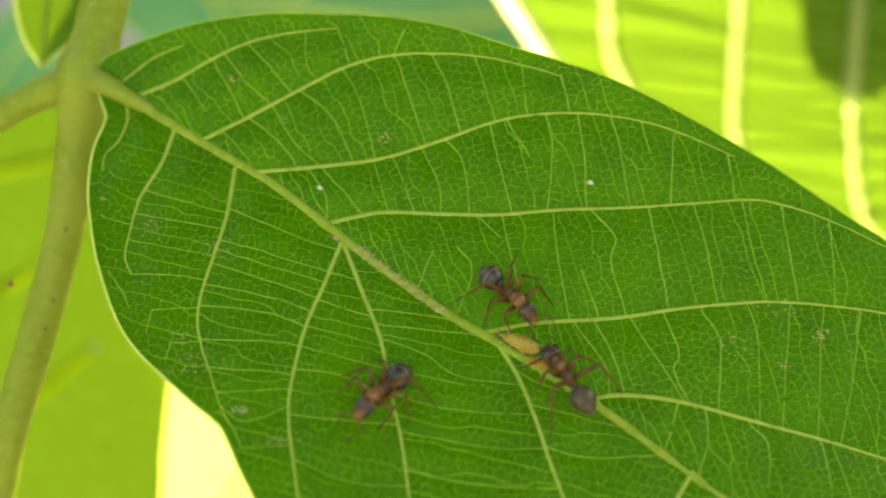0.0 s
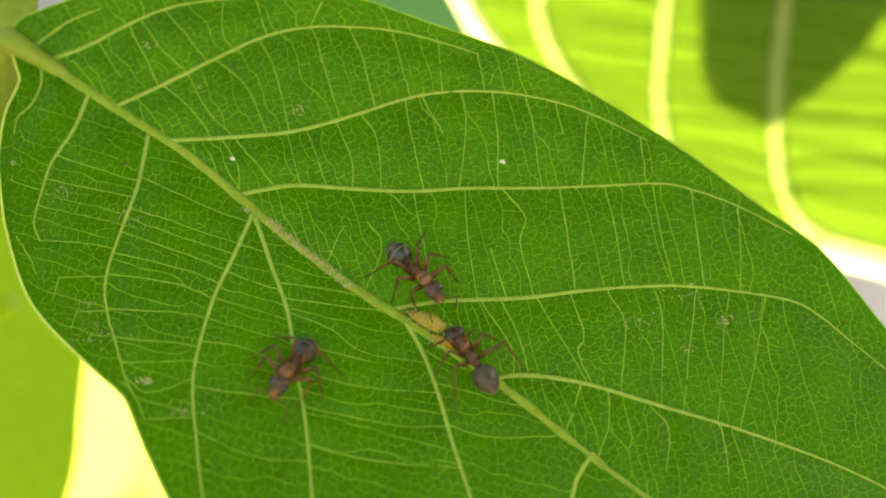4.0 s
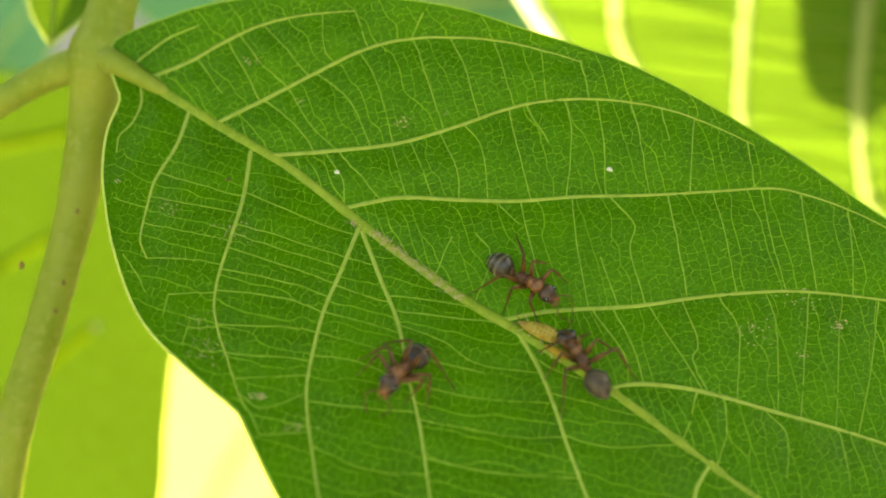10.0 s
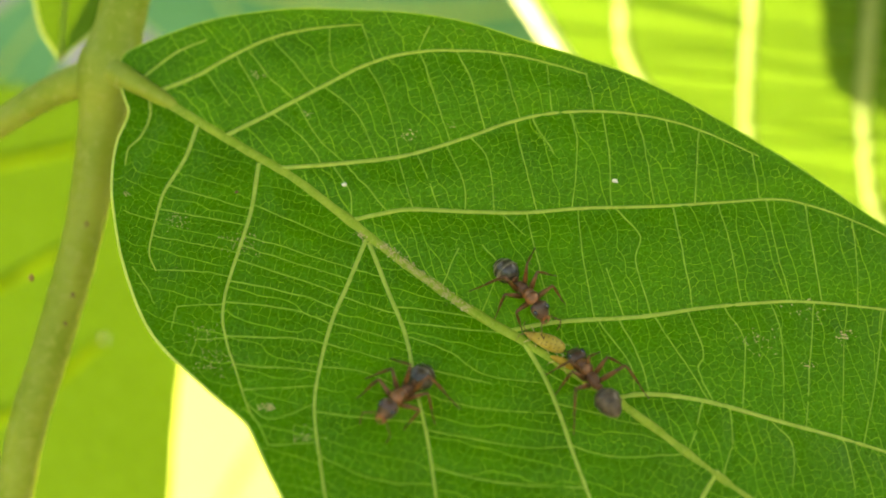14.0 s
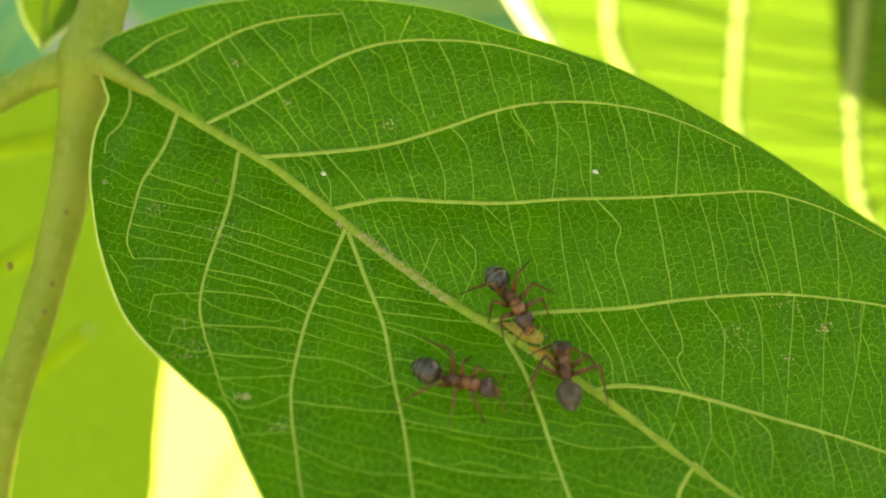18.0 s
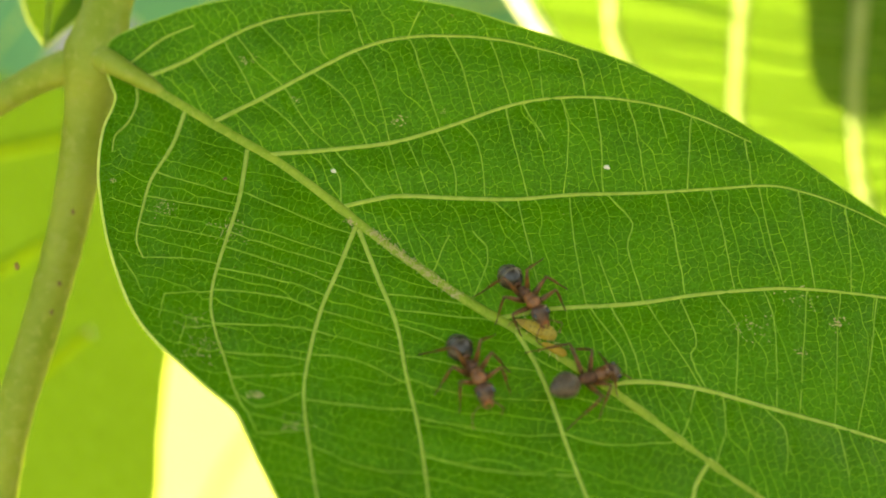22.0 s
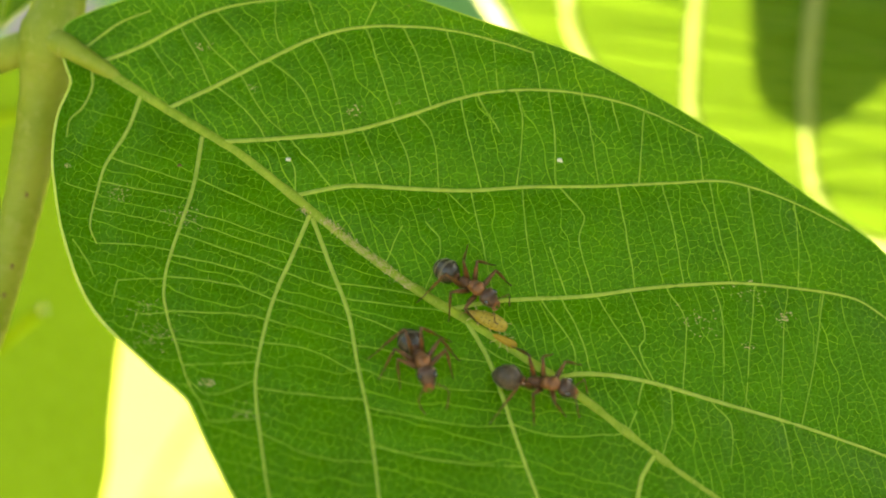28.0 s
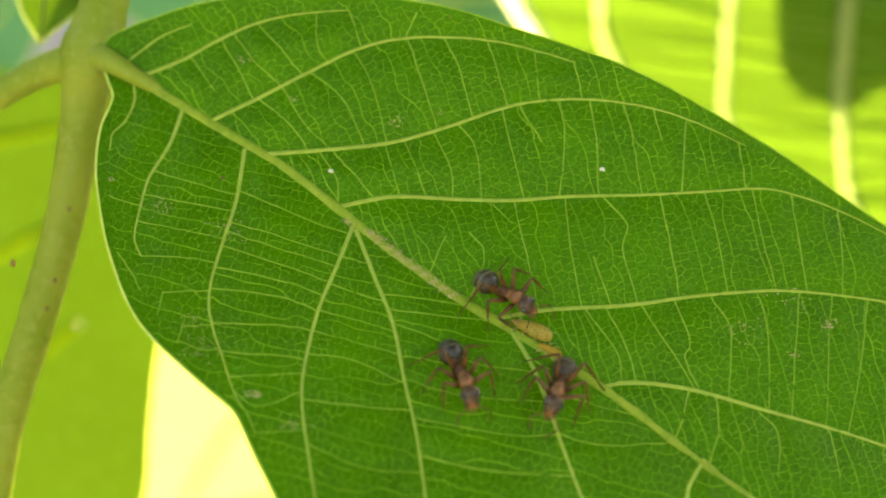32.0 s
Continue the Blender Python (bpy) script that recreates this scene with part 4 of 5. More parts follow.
swaying_leaf = back_leaf("green leaf overhead whose tip shades the sunlit leaf",
          [(73.2, 127.0), (64.2, 87.0), (60.2, 45.4)],
          [(74.2, 127.0), (88.2, 97.0), (75.2, 63.0), (67.7, 51.7), (60.2, 45.4)],
          [(72.2, 127.0), (48.2, 95.0), (52.0, 58.0), (53.6, 47.4), (60.2, 45.4)],
          [[(66.2, 92.0), (60.2, 82.0), (54.2, 75.0)], [(66.2, 94.0), (74.2, 85.0), (82.2, 79.0)]],
          lambda x, y: -78.0 + 0 * x, (M_LEAF, M_SIDEVEIN, M_SIDEVEIN), 1.8, 0.9, 0.2, n=60, m=14)


# ---- dirt on the leaf ----
def crumbs(name, label, mat, spots, seed, category, lift=0.0):
    """Flakes strewn about spots of (x, y, spread, how many, size)."""
    rng = random.Random(seed)
    shapes = []
    for x, y, spread, count, size in spots:
        for _ in range(int(count * 1.6)):
            px, py = x + rng.gauss(0, spread), y + rng.gauss(0, spread * 0.6)
            r = size * rng.uniform(0.35, 1.0)
            if not inside((px, py)):
                continue
            pz = float(leaf_z(np.array([px]), np.array([py]))[0])
            shapes.append(egg(px, py, pz + lift + r * 0.25, r, r * rng.uniform(0.5, 1), r * 0.5, 6, 3))
    ob = link(name, *joined(*shapes), mat)
    ob.matrix_world = LEAF
    tagged(ob, label, category, kind="stuff")


crumbs("dust", "grey dust flakes strewn on the leaf's face", M_DUST,
       [(-15.8, 0.2, 0.7, 50, 0.06), (-20.5, 1.9, 0.6, 30, 0.06), (-17.2, -8.0, 0.9, 45, 0.06), (-17.8, -6.2, 0.7, 35, 0.05), (-10.4, -13.2, 0.5, 30, 0.06), (-13.3, -11.2, 0.25, 14, 0.10),
        (-18.4, -9.8, 0.5, 25, 0.07), (-24.4, 3.9, 0.2, 10, 0.06), (27.9, -6.9, 0.35, 16, 0.10), (21.5, -7.0, 1.0, 26, 0.07), (25.2, -4.8, 0.7, 16, 0.08), (25.0, -8.8, 0.25, 10, 0.08), (-3.5, 8.2, 0.3, 16, 0.08), (-14.9, 13.0, 0.3, 14, 0.07), (-0.3, 8.8, 0.2, 6, 0.05), (-11.1, 9.8, 0.2, 8, 0.06), (-12.0, -3.5, 2.5, 25, 0.03), (-1.0, 3.0, 5.0, 30, 0.03)], 3, "dust")
crumbs("scab", "dry beige crust along the midrib", M_DUST,
       [(-5.4 + 0.65 * k, -0.2 - 0.5 * k + 0.12, 0.24, 48, 0.05) for k in range(10)] + [(-7.1, 0.7, 0.25, 20, 0.07)], 4, "crust", 0.36)
crumbs("red_fleck", "small red-brown fleck on the leaf", M_SCAR, [(-16.3, 4.0, 0.06, 5, 0.11), (0.4, 15.9, 0.1, 3, 0.06)], 5, "fleck")


def white_speck(x, y, r):
    z = float(leaf_z(np.array([x]), np.array([y]))[0])
    ob = link("white_speck", *joined(egg(0, 0, r * 0.3, r, r * 0.75, r * 0.5, 8, 5), egg(r * 0.7, -r * 0.5, r * 0.2, r * 0.6, r * 0.4, r * 0.35, 7, 4)), M_SPECK)
    ob.matrix_world = LEAF @ Matrix.Translation((x * MM, y * MM, z * MM))
    tagged(ob, "tiny white speck stuck to the leaf", "speck", group="specks")


white_speck(11.5, 4.6, 0.21)
white_speck(-8.35, 4.5, 0.2)


# ---- the small sap suckers ----
def on_leaf(x, y, heading, lift=0.0):
    """A pose on the leaf's face, in its space, in millimetres: x ahead, z out of the face."""
    e = 0.6
    f = lambda a, b: float(leaf_plain(np.array([a]), np.array([b]))[0])
    z = f(x, y)
    n = Vector((-(f(x + e, y) - f(x - e, y)) / (2 * e), -(f(x, y + e) - f(x, y - e)) / (2 * e), 1)).normalized()
    a = radians(heading)
    ahead = Vector((math.cos(a), math.sin(a), 0))
    ahead = (ahead - n * ahead.dot(n)).normalized()
    left = n.cross(ahead)
    m = Matrix((ahead, left, n)).transposed().to_4x4()
    m.translation = Vector((x, y, z)) + n * lift
    return m


def placed(m):
    """That pose in the world."""
    w = LEAF.copy()
    k = m.copy()
    k.translation = k.translation * MM
    return w @ k


def aphid():
    ob = new("aphid")
    ob.matrix_world = placed(on_leaf(6.0, -7.05, 153, 0.05))
    tagged(ob, "plump yellow aphid with rows of dark dots on a leaf vein", "aphid")
    size = 0.92

    def small(shape):
        return [(x * size, y * size, z * size) for x, y, z in shape[0]], shape[1]

    def body(lo, hi, n):
        rings = []
        for k in range(n + 1):
            x = lo + (hi - lo) * k / n
            u = (x + 1.74) / 3.46
            w = 0.74 * math.sin(math.pi * min(1.0, u * 0.985 + 0.01) ** 0.72) ** 0.7 * (1 - 0.25 * u) + 0.02
            ring = 1 + 0.035 * math.cos(x * 2 * math.pi / 0.3)
            rings.append((x, 0.16 + 0.42 * w, 0.92 * w * ring, 0.66 * w * ring))
        return loft(rings, 20)

    link("abdomen", *small(body(-1.73, 0.95, 52)), M_APHID, ob, "yellow abdomen with dark dots")
    link("fore_body", *small(body(0.92, 1.70, 16)), M_AMBER, ob, "brownish fore body")
    for i, x in enumerate((-1.28, -0.93, -0.60, -0.26, 0.06, 0.4)):
        u = (x + 1.74) / 3.46
        w = 0.74 * math.sin(math.pi * (u * 0.985 + 0.01) ** 0.72) ** 0.7 * (1 - 0.25 * u) + 0.02
        for a in (44, 74, 108, 138):
            a += 6 * math.sin(i * 2.3 + a)
            c, d = math.cos(radians(a)), math.sin(radians(a))
            r = (0.058 if 60 < a < 120 else 0.045) * (1 + 0.25 * math.sin(i * 3.1 + a * 1.7))
            link("spot", *small(egg(x, 0.92 * w * c * 1.01, 0.16 + 0.42 * w + 0.66 * w * d * 1.01, r, r * 0.8, 0.03, 7, 4)), M_SPOT, ob)
    for y in (-1, 1):
        for x, fx in ((1.0, 1.5), (0.5, 0.4), (-0.1, -0.9)):
            link("leg", *small(tube([(x, 0.35 * y, 0.3), ((x + fx) / 2, 0.62 * y, 0.35), (fx, 0.8 * y, 0.0)], [0.04, 0.035, 0.025], 6)), M_HUSK, ob)
        link("hind_thread", *small(tube([(-1.4, 0.3 * y, 0.4), (-1.85, 0.5 * y, 0.45), (-2.1, 0.3 * y, 0.25), (-2.15, -0.1 * y, 0.05)], [0.022, 0.02, 0.016, 0.010], 6)), M_HUSK, ob, "pale thin hind leg")
        link("antenna", *small(tube([(1.6, 0.1 * y, 0.35), (1.9, 0.4 * y, 0.4), (2.0, 0.9 * y, 0.2)], [0.04, 0.03, 0.02], 6)), M_SCAR, ob)
        link("eye", *small(egg(1.45, 0.2 * y, 0.45, 0.06, 0.05, 0.06, 7, 4)), M_EYE, ob)


def young_aphid():
    ob = new("young_aphid")
    ob.matrix_world = placed(on_leaf(7.25, -8.55, 150, 0.25))
    tagged(ob, "small orange-yellow young aphid lying on the midrib", "aphid")
    rings = [(-0.95, 0.2, 0.07, 0.07), (-0.8, 0.22, 0.24, 0.18), (-0.6, 0.24, 0.30, 0.22), (-0.5, 0.24, 0.28, 0.21), (-0.3, 0.24, 0.31, 0.23), (-0.2, 0.24, 0.29, 0.22), (0.1, 0.24, 0.29, 0.22), (0.2, 0.23, 0.26, 0.2), (0.55, 0.22, 0.22, 0.17), (0.85, 0.2, 0.12, 0.1), (0.95, 0.18, 0.04, 0.04)]
    link("body", *loft(rings, 14), M_ORANGE, ob)
    for y in (-1, 1):
        for x, fx in ((0.5, 0.9), (0.2, 0.1), (-0.1, -0.6)):
            link("leg", *tube([(x, 0.2 * y, 0.2), ((x + fx) / 2, 0.42 * y, 0.3), (fx, 0.6 * y, -0.1)], [0.03, 0.03, 0.02], 5), M_HUSK, ob)


aphid()
young_aphid()

# ---- ants ----
# side, hip place, upper and lower length, where the foot likes to stand
LEGS = [("front", (0.72, 0.28, -0.32), 1.5, 2.3, (2.1, 1.75)), ("middle", (0.02, 0.30, -0.36), 1.7, 2.5, (-0.1, 2.6)), ("hind", (-0.55, 0.28, -0.32), 2.3, 3.5, (-3.2, 2.7))]


def leg_meshes(upper, lower):
    thigh = tube([(-0.06, 0, 0), (0.1, 0, 0.0), (upper * 0.3, 0, 0.02), (upper * 0.6, 0, 0.02), (upper, 0, 0)], [0.09, 0.17, 0.20, 0.15, 0.085], 10)
    s = lower
    shin = tube([(-0.03, 0, 0), (s * 0.1, 0, 0.01), (s * 0.3, 0, 0.02), (s * 0.52, 0, 0.0), (s * 0.56, 0, 0.0), (s * 0.7, 0, -0.03), (s * 0.85, 0, -0.02), (s, 0, 0.0)], [0.07, 0.095, 0.105, 0.085, 0.055, 0.047, 0.042, 0.034], 8)
    claws = [tube([(s * 0.985, 0, 0), (s * 1.02, 0.05 * k, 0.02), (s * 1.04, 0.06 * k, -0.02)], [0.02, 0.016, 0.006], 4) for k in (-1, 1)]
    return thigh, joined(shin, *claws)


def ant(label, size=1.0, band=M_BAND, back=M_GASTER):
    """An ant about six millimetres long; x ahead, z up, the middle of its thorax at the origin."""
    ob = new("ant")
    tagged(ob, label, "ant", group="ants on the leaf")

    def scaled(shape):
        return [(x * size, y * size, z * size) for x, y, z in shape[0]], shape[1]

    # thorax in two swellings, then the waist scale
    link("front_thorax", *scaled(loft([(1.27, 0.02, 0.131, 0.142), (1.2, 0.04, 0.285, 0.274), (1.02, 0.07, 0.45, 0.395), (0.82, 0.09, 0.505, 0.45), (0.64, 0.09, 0.473, 0.439), (0.54, 0.07, 0.373, 0.362)], 20)), M_THORAX, ob, "orange-brown front of the thorax")
    link("middle_thorax", *scaled(loft([(0.66, 0.1, 0.308, 0.329), (0.54, 0.12, 0.406, 0.417), (0.38, 0.12, 0.439, 0.439), (0.2, 0.06, 0.395, 0.406), (0.06, -0.02, 0.308, 0.34), (0, -0.05, 0.241, 0.286)], 20)), M_THORAX, ob)
    link("hind_thorax", *scaled(loft([(0.06, -0.08, 0.22, 0.242), (-0.02, -0.06, 0.319, 0.329), (-0.18, -0.02, 0.373, 0.395), (-0.44, -0.02, 0.406, 0.417), (-0.74, -0.08, 0.34, 0.34), (-0.94, -0.17, 0.23, 0.231), (-1.04, -0.22, 0.11, 0.11)], 18)), M_WAIST, ob, "darker hind part of the thorax")
    link("waist", *scaled(joined(loft([(-0.98, -0.25, 0.099, 0.0878), (-1.14, -0.23, 0.11, 0.11), (-1.38, -0.22, 0.0878, 0.0878)], 10), loft([(-1.08, -0.1, 0.131, 0.11), (-1.14, 0.04, 0.275, 0.286), (-1.21, 0.04, 0.264, 0.274), (-1.27, -0.1, 0.131, 0.11)], 12))), M_WAIST, ob)
    gaster = new("gaster")
    gaster.parent = ob
    gaster.location = (-1.30 * size * MM, 0, -0.2 * size * MM)
    prof = lambda u: (0.79 * math.sin(math.pi * min(1.0, (u * 0.96 + 0.02)) ** 0.80) ** 0.62 + 0.02, 0.74 * math.sin(math.pi * min(1.0, (u * 0.96 + 0.02)) ** 0.80) ** 0.62 + 0.02)
    cuts = (0.0, 0.40, 0.66, 0.84, 1.0)
    for i in range(4):
        rings = []
        for k in range(9):
            u = cuts[i] + (cuts[i + 1] - cuts[i] + (0.012 if i < 3 else 0)) * k / 8
            ry, rz = prof(min(u, 1.0))
            grow = 1.0 + 0.03 * k / 8 - 0.012 * i
            rings.append((-2.03 * u, 0.10 + 0.1 * math.sin(math.pi * u), ry * grow, rz * grow))
        link("gaster_segment", *scaled(loft(rings, 22)), back, gaster, "dark shiny segment")
        if i < 3:
            u = cuts[i + 1]
            ry, rz = prof(u)
            grow = 1.045 - 0.012 * i
            link("gaster_band", *scaled(loft([(-2.03 * (u - 0.075), 0.1 + 0.1 * math.sin(math.pi * u), *(q * grow for q in prof(u - 0.075))), (-2.03 * (u - 0.035), 0.1 + 0.1 * math.sin(math.pi * u), *(q * (grow + 0.012) for q in prof(u - 0.035))), (-2.03 * (u + 0.012), 0.1 + 0.1 * math.sin(math.pi * u), ry * grow, rz * grow)], 22)), band, gaster, "paler downy band")
    head = new("head")
    head.parent = ob
    head.location = (1.20 * size * MM, 0, 0.03 * size * MM)
    link("skull", *scaled(loft([(-0.02, 0, 0.10, 0.10), (0.04, 0.0, 0.34, 0.24), (0.12, 0.0, 0.52, 0.33), (0.28, 0.0, 0.605, 0.42), (0.52, -0.02, 0.62, 0.45), (0.78, -0.05, 0.555, 0.41), (1.02, -0.08, 0.45, 0.34), (1.2, -0.11, 0.33, 0.25), (1.3, -0.12, 0.2, 0.13)], 22)), M_HEAD, head, "dark brown head")
    link("face_shield", *scaled(loft([(0.92, 0.02, 0.22, 0.27), (1.10, -0.02, 0.31, 0.24), (1.26, -0.07, 0.30, 0.18), (1.36, -0.1, 0.18, 0.1)], 14)), M_FACE, head, "reddish-brown face")
    for k in (-1, 1):
        link("eye", *scaled(egg(0.56, 0.46 * k, 0.25, 0.22, 0.15, 0.15, 12, 7)), M_EYE, head, "black bead-like eye")
        link("jaw", *scaled(tube([(1.18, 0.27 * k, -0.12), (1.38, 0.28 * k, -0.16), (1.53, 0.17 * k, -0.2), (1.62, 0.01 * k, -0.22)], [0.09, 0.09, 0.07, 0.02], 8)), M_FACE, head)
        feeler = link("feeler", *scaled(tube([(0, 0, 0), (0.28, 0.34 * k, 0.12), (0.58, 0.68 * k, 0.16), (0.72, 0.84 * k, 0.10), (0.98, 0.86 * k, -0.14), (1.28, 0.78 * k, -0.42), (1.56, 0.66 * k, -0.68), (1.80, 0.52 * k, -0.85)], [0.04, 0.036, 0.038, 0.042, 0.035, 0.042, 0.046, 0.03], 8)), M_LEG, head, "bent brown feeler")
        feeler.location = (1.0 * size * MM, 0.16 * k * size * MM, 0.08 * size * MM)
    for name, hip, upper, lower, foot in LEGS:
        thigh, shin = leg_meshes(upper * size, lower * size)
        for k in (1, -1):
            leg = link("leg", *thigh, M_LEG, ob)
            link("shin", *shin, M_LEG, leg)
            leg["hip"] = [hip[0] * size, hip[1] * k * size, hip[2] * size]
            leg["reach"] = [upper * size, lower * size, foot[0] * size, foot[1] * k * size]
    return ob


STEPS = {}


def step(ob, t, x, y, heading, rear, nod, sway):
    """A row for walk(): the ant at a place on the leaf, its heading and the lift of its fore body in degrees."""
    m = on_leaf(x, y, heading)
    m.translation.z += 1.3 + (1.5 if rear > 0 else -0.9) * math.sin(radians(rear))
    m = m @ Matrix.Rotation(radians(-rear), 4, "Y")
    STEPS.setdefault(ob.name, []).append((t, m, nod, sway, rear))
    return t, placed(m)


def limbs(ob, seed):
    """Keys the head, the gaster, the feelers and the legs of an ant; feet stay where they stand till the body has gone too far."""
    rng = random.Random(seed)
    steps = STEPS[ob.name]
    size_at = lambda o: o.location.copy()
    for child in ob.children:
        if child.name.startswith("head"):
            at = size_at(child)
            walk(child, [(t, Matrix.Translation(at) @ pose(0, 0, 0, 0, 22 + (1.1 if rear > 0 else 0.4) * rear, 0.8 * nod)) for t, m, nod, sway, rear in steps])
            for sub in child.children:
                if sub.name.startswith("feeler"):
                    spot = size_at(sub)
                    rows, t = [], 0.0
                    while t < 32.01:
                        rows.append((t, Matrix.Translation(spot) @ pose(0, 0, 0, rng.uniform(-8, 8), rng.uniform(-14, 14), rng.uniform(-16, 16))))
                        t += 0.5
                    walk(sub, rows)
        elif child.name.startswith("gaster"):
            at = size_at(child)
            walk(child, [(t, Matrix.Translation(at) @ pose(0, 0, 0, 0, -8 + 0.25 * rear, 0.8 * sway)) for t, m, nod, sway, rear in steps])
    for leg in [c for c in ob.children if c.name.startswith("leg")]:
        hip = Vector(leg["hip"])
        l1, l2, fx, fy = leg["reach"]
        shin = leg.children[0]
        foot, rows, lower_rows = None, [], []
        slack = rng.uniform(0.55, 0.95)
        gap = Vector((rng.uniform(-0.2, 0.2), rng.uniform(-0.2, 0.2), 0))
        for t, m, nod, sway, rear in steps:
            want = m @ (Vector((fx, fy, -1.1)) + gap)
            if foot is None or (want - foot).length > slack:
                foot = want.copy()
            foot.z = float(leaf_z(np.array([foot.x]), np.array([foot.y]))[0]) + 0.04
            f = m.inverted() @ foot
            d = f - hip
            r = min(max(d.length, abs(l1 - l2) + 0.05), (l1 + l2) * 0.985)
            d = d.normalized()
            # the knee stands up from the line between hip and foot
            c = (l1 * l1 + r * r - l2 * l2) / (2 * l1 * r)
            c = max(-1.0, min(1.0, c))
            up = Vector((0, 0, 1)) + Vector((0, 0.25 if fy > 0 else -0.25, 0))
            up = (up - d * up.dot(d)).normalized()
            knee = hip + (d * c + up * math.sqrt(1 - c * c)) * l1
            tip = hip + d * r
            a = (knee - hip).normalized()
            side = up.cross(d).normalized()
            lm = Matrix((a, side, a.cross(side))).transposed().to_4x4()
            lm.translation = hip
            b = (tip - knee).normalized()
            sm = Matrix((b, side, b.cross(side))).transposed().to_4x4()
            sm.translation = knee
            rel = lm.inverted() @ sm
            lm.translation, rel.translation = lm.translation * MM, rel.translation * MM
            rows.append((t, lm))
            lower_rows.append((t, rel))
        walk(leg, rows)
        walk(shin, lower_rows)


upper_ant = ant("red-brown ant with a dark banded gaster, bending to an aphid", 1.07, M_PALEBAND)
right_ant = ant("red-brown ant with a grey-brown gaster beside the midrib", 1.10, M_DUN, M_DUN)
left_ant = ant("red-brown ant with an orange thorax on the open blade", 1.12)


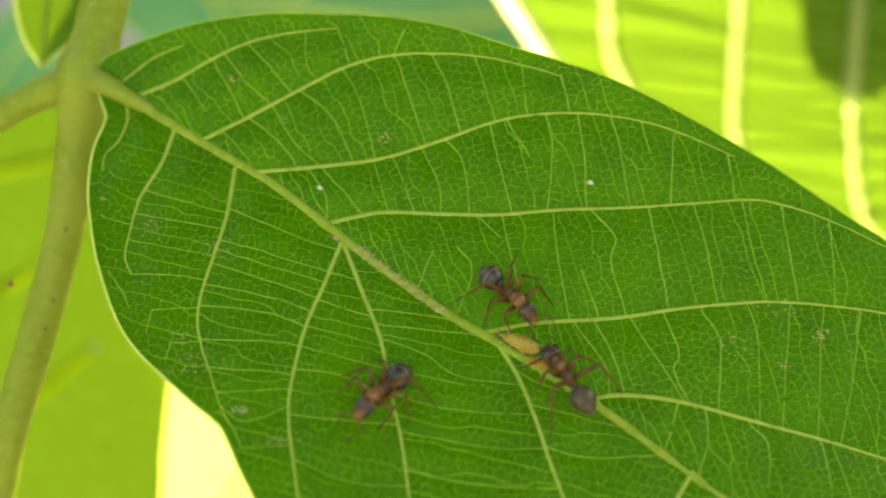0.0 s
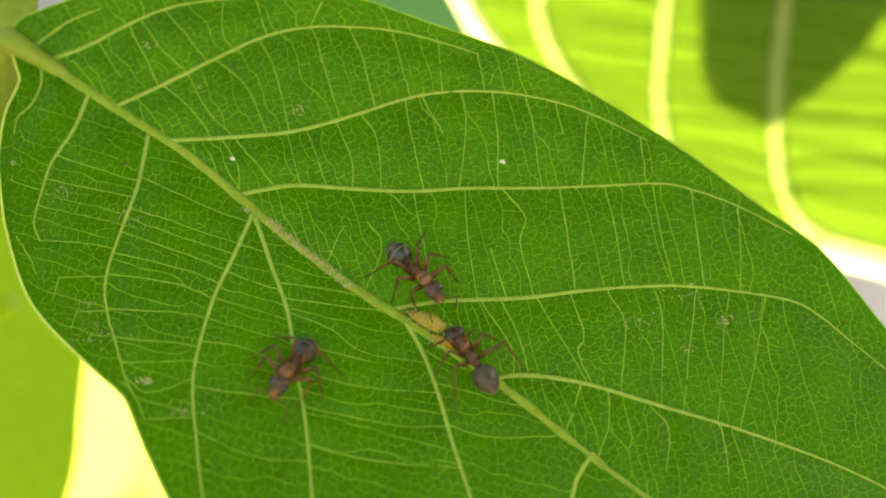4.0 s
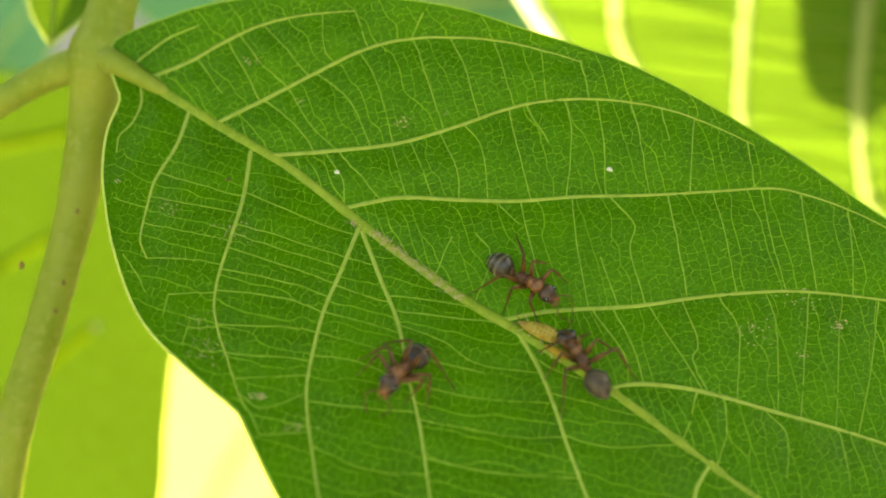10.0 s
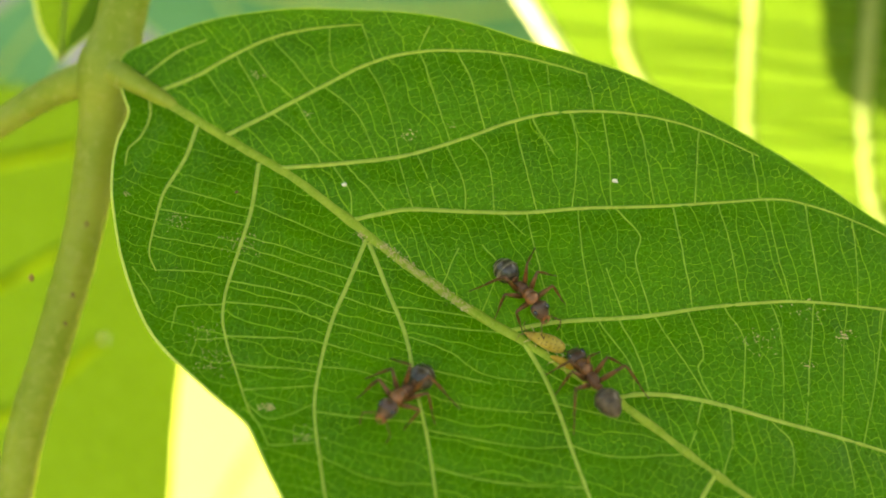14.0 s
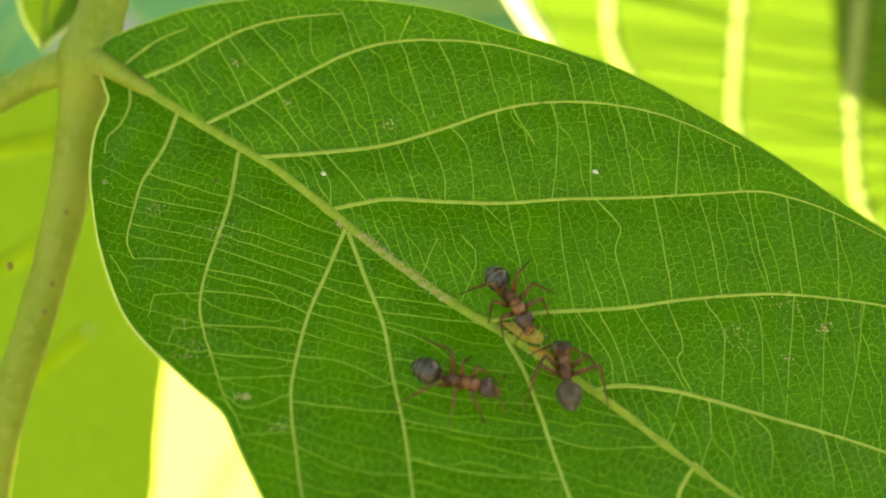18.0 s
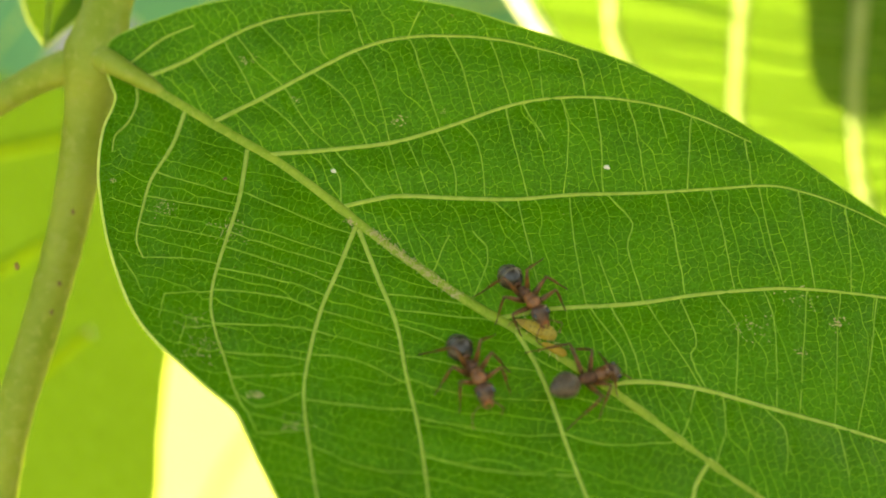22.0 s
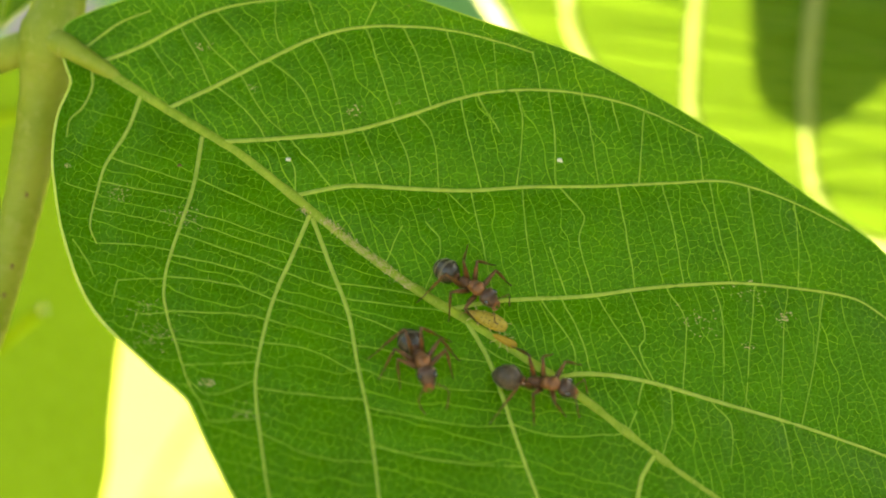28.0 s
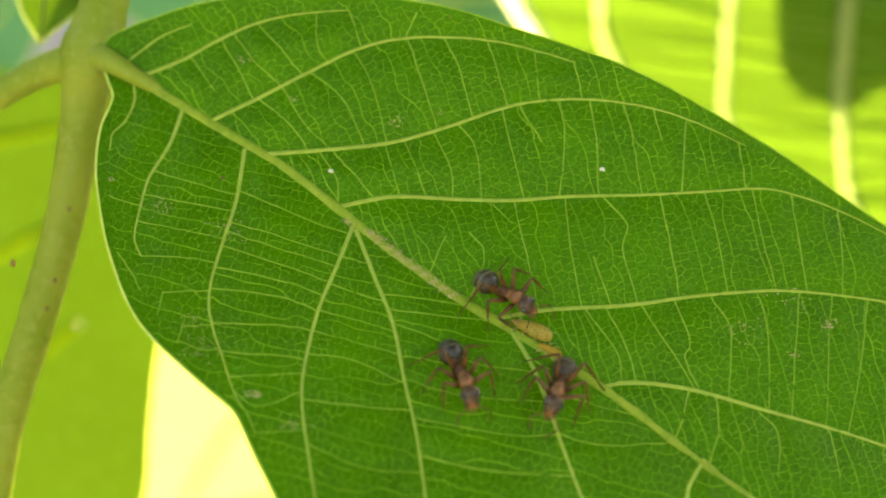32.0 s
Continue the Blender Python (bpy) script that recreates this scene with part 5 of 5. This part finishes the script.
def motions():
    walk(upper_ant, [
        step(upper_ant, 0, 5.54, -3.53, -53, 21, -2, 4),
        step(upper_ant, 1, 5.53, -3.53, -51, 18, 1, -2),
        step(upper_ant, 2, 5.40, -3.59, -53, 19, -2, 4),
        step(upper_ant, 3, 5.49, -3.54, -53, 22, -0, 0),
        step(upper_ant, 6, 5.22, -3.67, -47, 14, 1, -1),
        step(upper_ant, 7, 5.19, -3.66, -45, 13, 0, -0),
        step(upper_ant, 8, 5.26, -3.40, -42, 18, 3, -6),
        step(upper_ant, 9, 5.18, -3.33, -40, 14, 2, -3),
        step(upper_ant, 10, 5.26, -3.40, -38, 15, 3, -5),
        step(upper_ant, 11, 4.81, -3.38, -54, 21, -2, 4),
        step(upper_ant, 12, 4.65, -3.37, -53, 24, 1, -2),
        step(upper_ant, 13, 4.79, -3.41, -52, 19, 1, -1),
        step(upper_ant, 15.5, 4.37, -3.22, -66, 22, -3, 5),
        step(upper_ant, 16, 4.28, -3.17, -64, 25, -2, 4),
        step(upper_ant, 17, 4.33, -3.15, -65, 24, -3, 5),
        step(upper_ant, 17.5, 4.33, -3.25, -63, 22, -4, 7),
        step(upper_ant, 17.8, 5.92, -4.73, -66, 20, -2, 3),
        step(upper_ant, 18, 5.31, -4.69, -65, 19, -2, 4),
        step(upper_ant, 18.5, 5.28, -4.60, -64, 22, -2, 3),
        step(upper_ant, 19, 5.34, -4.69, -61, 21, -1, 1),
        step(upper_ant, 19.5, 5.39, -4.63, -62, 22, -2, 4),
        step(upper_ant, 20, 5.31, -4.70, -64, 25, -0, 1),
        step(upper_ant, 21, 5.34, -4.61, -62, 26, -0, 0),
        step(upper_ant, 22, 5.40, -4.62, -62, 26, -1, 2),
        step(upper_ant, 23, 5.78, -5.67, -60, 29, 0, -0),
        step(upper_ant, 24, 5.73, -5.72, -61, 29, 1, -2),
        step(upper_ant, 25, 5.70, -5.45, -62, 30, -1, 2),
        step(upper_ant, 28, 4.76, -4.42, -42, 27, 2, -5),
        step(upper_ant, 29, 4.70, -4.48, -52, 32, 0, -1),
        step(upper_ant, 30, 4.75, -5.83, -74, 33, -1, 3),
        step(upper_ant, 31, 4.19, -4.39, -42, 27, 4, -7),
        step(upper_ant, 32, 4.29, -4.38, -42, 33, 4, -9),
    ])
    walk(right_ant, [
        step(right_ant, 0, 9.05, -8.93, 115, -13, -2, 4),
        step(right_ant, 1, 9.17, -9.06, 115, -21, -2, 3),
        step(right_ant, 2, 8.94, -9.09, 115, -14, -4, 6),
        step(right_ant, 3, 9.14, -8.92, 115, -17, -1, 2),
        step(right_ant, 6, 8.58, -9.19, 119, -18, 2, -2),
        step(right_ant, 7, 8.64, -9.09, 114, -16, -4, 6),
        step(right_ant, 8, 9.04, -8.57, 103, -8, -7, 9),
        step(right_ant, 9, 8.95, -8.63, 105, -11, -8, 11),
        step(right_ant, 10, 8.78, -8.63, 112, -17, -5, 6),
        step(right_ant, 11, 8.79, -8.81, 114, -19, -3, 3),
        step(right_ant, 12, 8.52, -8.80, 117, -20, 1, -2),
        step(right_ant, 13, 8.73, -8.91, 116, -13, -3, 4),
        step(right_ant, 15.5, 9.31, -9.59, 96, -34, -4, 4),
        step(right_ant, 16, 9.13, -9.57, 88, -37, -9, 8),
        step(right_ant, 17, 9.00, -9.65, 86, -34, -8, 8),
        step(right_ant, 17.5, 9.03, -9.51, 88, -36, -6, 5),
        step(right_ant, 17.8, 9.59, -9.34, 89, -28, -3, 3),
        step(right_ant, 18, 8.82, -9.21, 90, -25, -4, 5),
        step(right_ant, 18.5, 8.88, -9.32, 89, -25, -3, 4),
        step(right_ant, 19, 9.53, -9.70, 60, -36, 4, -3),
        step(right_ant, 19.5, 9.71, -9.80, 37, -36, -9, 9),
        step(right_ant, 20, 9.70, -10.13, 24, -31, -7, 8),
        step(right_ant, 21, 9.87, -10.03, 27, -28, -2, 2),
        step(right_ant, 22, 9.85, -10.18, 26, -25, -1, 1),
        step(right_ant, 23, 8.65, -10.58, 88, -24, -0, 0),
        step(right_ant, 24, 8.89, -10.65, 86, -28, -3, 4),
        step(right_ant, 25, 9.82, -10.69, 33, -34, -4, 4),
        step(right_ant, 28, 9.62, -11.11, -17, 22, 4, -7),
        step(right_ant, 29, 8.23, -10.86, -63, 25, 2, -3),
        step(right_ant, 30, 7.83, -10.45, -106, 39, -0, 0),
        step(right_ant, 31, 7.22, -10.41, -128, 38, -2, 6),
        step(right_ant, 32, 7.64, -10.72, -111, 35, 1, -3),
    ])
    walk(left_ant, [
        step(left_ant, 0, -3.68, -9.98, -126, 28, -0, 1),
        step(left_ant, 1, -3.17, -10.62, -116, 27, -3, 7),
        step(left_ant, 2, -3.27, -10.53, -113, 30, -1, 1),
        step(left_ant, 3, -3.05, -10.24, -113, 34, -1, 2),
        step(left_ant, 6, -3.85, -9.90, -128, 23, -4, 8),
        step(left_ant, 7, -3.86, -9.57, -132, 28, -7, 14),
        step(left_ant, 8, -4.12, -9.58, -131, 25, -5, 12),
        step(left_ant, 9, -3.85, -9.46, -130, 36, -4, 10),
        step(left_ant, 10, -3.48, -9.36, -122, 37, -1, 4),
        step(left_ant, 11, -3.62, -9.47, -125, 33, -5, 12),
        step(left_ant, 12, -4.04, -9.46, -129, 29, -4, 9),
        step(left_ant, 13, -3.97, -9.85, -131, 31, -4, 10),
        step(left_ant, 15.5, -3.37, -10.46, -96, 20, 3, -5),
        step(left_ant, 16, -2.17, -10.35, -81, 23, 4, -7),
        step(left_ant, 17, -2.30, -10.26, -80, 26, 5, -11),
        step(left_ant, 17.5, -2.14, -10.33, -78, 22, 5, -10),
        step(left_ant, 17.8, 1.04, -10.16, -33, 18, 7, -14),
        step(left_ant, 18, 1.57, -10.20, -18, 7, 12, -18),
        step(left_ant, 18.5, 1.69, -10.13, -18, 4, 7, -9),
        step(left_ant, 19, 2.83, -9.91, -6, 10, 7, -12),
        step(left_ant, 19.5, 2.83, -9.88, -5, 10, 7, -11),
        step(left_ant, 20, 2.14, -10.16, -50, 15, -0, 0),
        step(left_ant, 21, 1.29, -9.45, -84, 27, -3, 6),
        step(left_ant, 22, 1.56, -9.67, -72, 21, -1, 2),
        step(left_ant, 23, 2.29, -9.55, -30, 12, 4, -7),
        step(left_ant, 24, 2.09, -9.62, -37, 15, 3, -5),
        step(left_ant, 25, 2.01, -9.69, -53, 20, 2, -4),
        step(left_ant, 28, 1.23, -9.40, -79, 39, -2, 6),
        step(left_ant, 29, 1.99, -9.39, -37, 17, 7, -11),
        step(left_ant, 30, 1.83, -9.57, -53, 16, 4, -7),
        step(left_ant, 31, 0.94, -9.89, -80, 28, -3, 6),
        step(left_ant, 32, 0.94, -9.87, -77, 26, -0, 0),
    ])
    # the shading leaf sways in the wind: shifts in millimetres
    walk(swaying_leaf, [(t, LEAF @ Matrix.Translation((x * MM, y * MM, 0))) for t, x, y in (
        (0, 0.6, 3.5),
        (0.5, 2.6, 4.7),
        (1, 4.6, 2.8),
        (1.5, 3.9, 3.7),
        (2, 0.7, 2.0),
        (2.5, 0.6, 2.3),
        (3, -0.5, 2.0),
        (3.5, -2.6, -1.9),
        (5.5, -1.4, -1.4),
        (6, 2.0, -0.6),
        (6.5, 1.2, -0.6),
        (7, -1.6, -1.5),
        (7.5, -2.0, -0.6),
        (8, -4.5, -1.9),
        (8.5, -2.9, -0.7),
        (9, -2.3, 0.2),
        (9.5, -0.4, -0.8),
        (10, -0.5, -0.3),
        (10.5, -0.8, -1.5),
        (11, -0.5, -1.1),
        (11.5, -0.9, -1.3),
        (12, -2.1, -1.2),
        (12.5, 0.7, -0.5),
        (13, 1.6, 2.7),
        (13.5, 1.9, 2.0),
        (15.5, 0.2, 1.4),
        (16, 0.2, 1.1),
        (16.5, 0.4, 0.7),
        (17, -0.8, -1.2),
        (17.5, -1.0, -0.5),
        (18, 4.2, 1.4),
        (18.5, -0.1, -0.5),
        (19, 0.6, 0.2),
        (20, -0.6, -0.7),
        (21, -0.1, -0.4),
        (22, 1.0, -0.1),
        (23, 0.6, -1.1),
        (24, -1.7, -3.4),
        (25, 0.9, -0.9),
        (25.5, -0.6, 0.4),
        (27.5, 0.4, -1.0),
        (28, -0.1, -2.1),
        (28.5, 1.9, -0.1),
        (29, 0.1, -0.5),
        (30, -1.8, -1.8),
        (31, -1.8, -1.9),
        (31.5, 1.8, 0.4),
        (32, -1.0, 0.6))])
    limbs(upper_ant, 11)
    limbs(right_ant, 12)
    limbs(left_ant, 13)


motions()
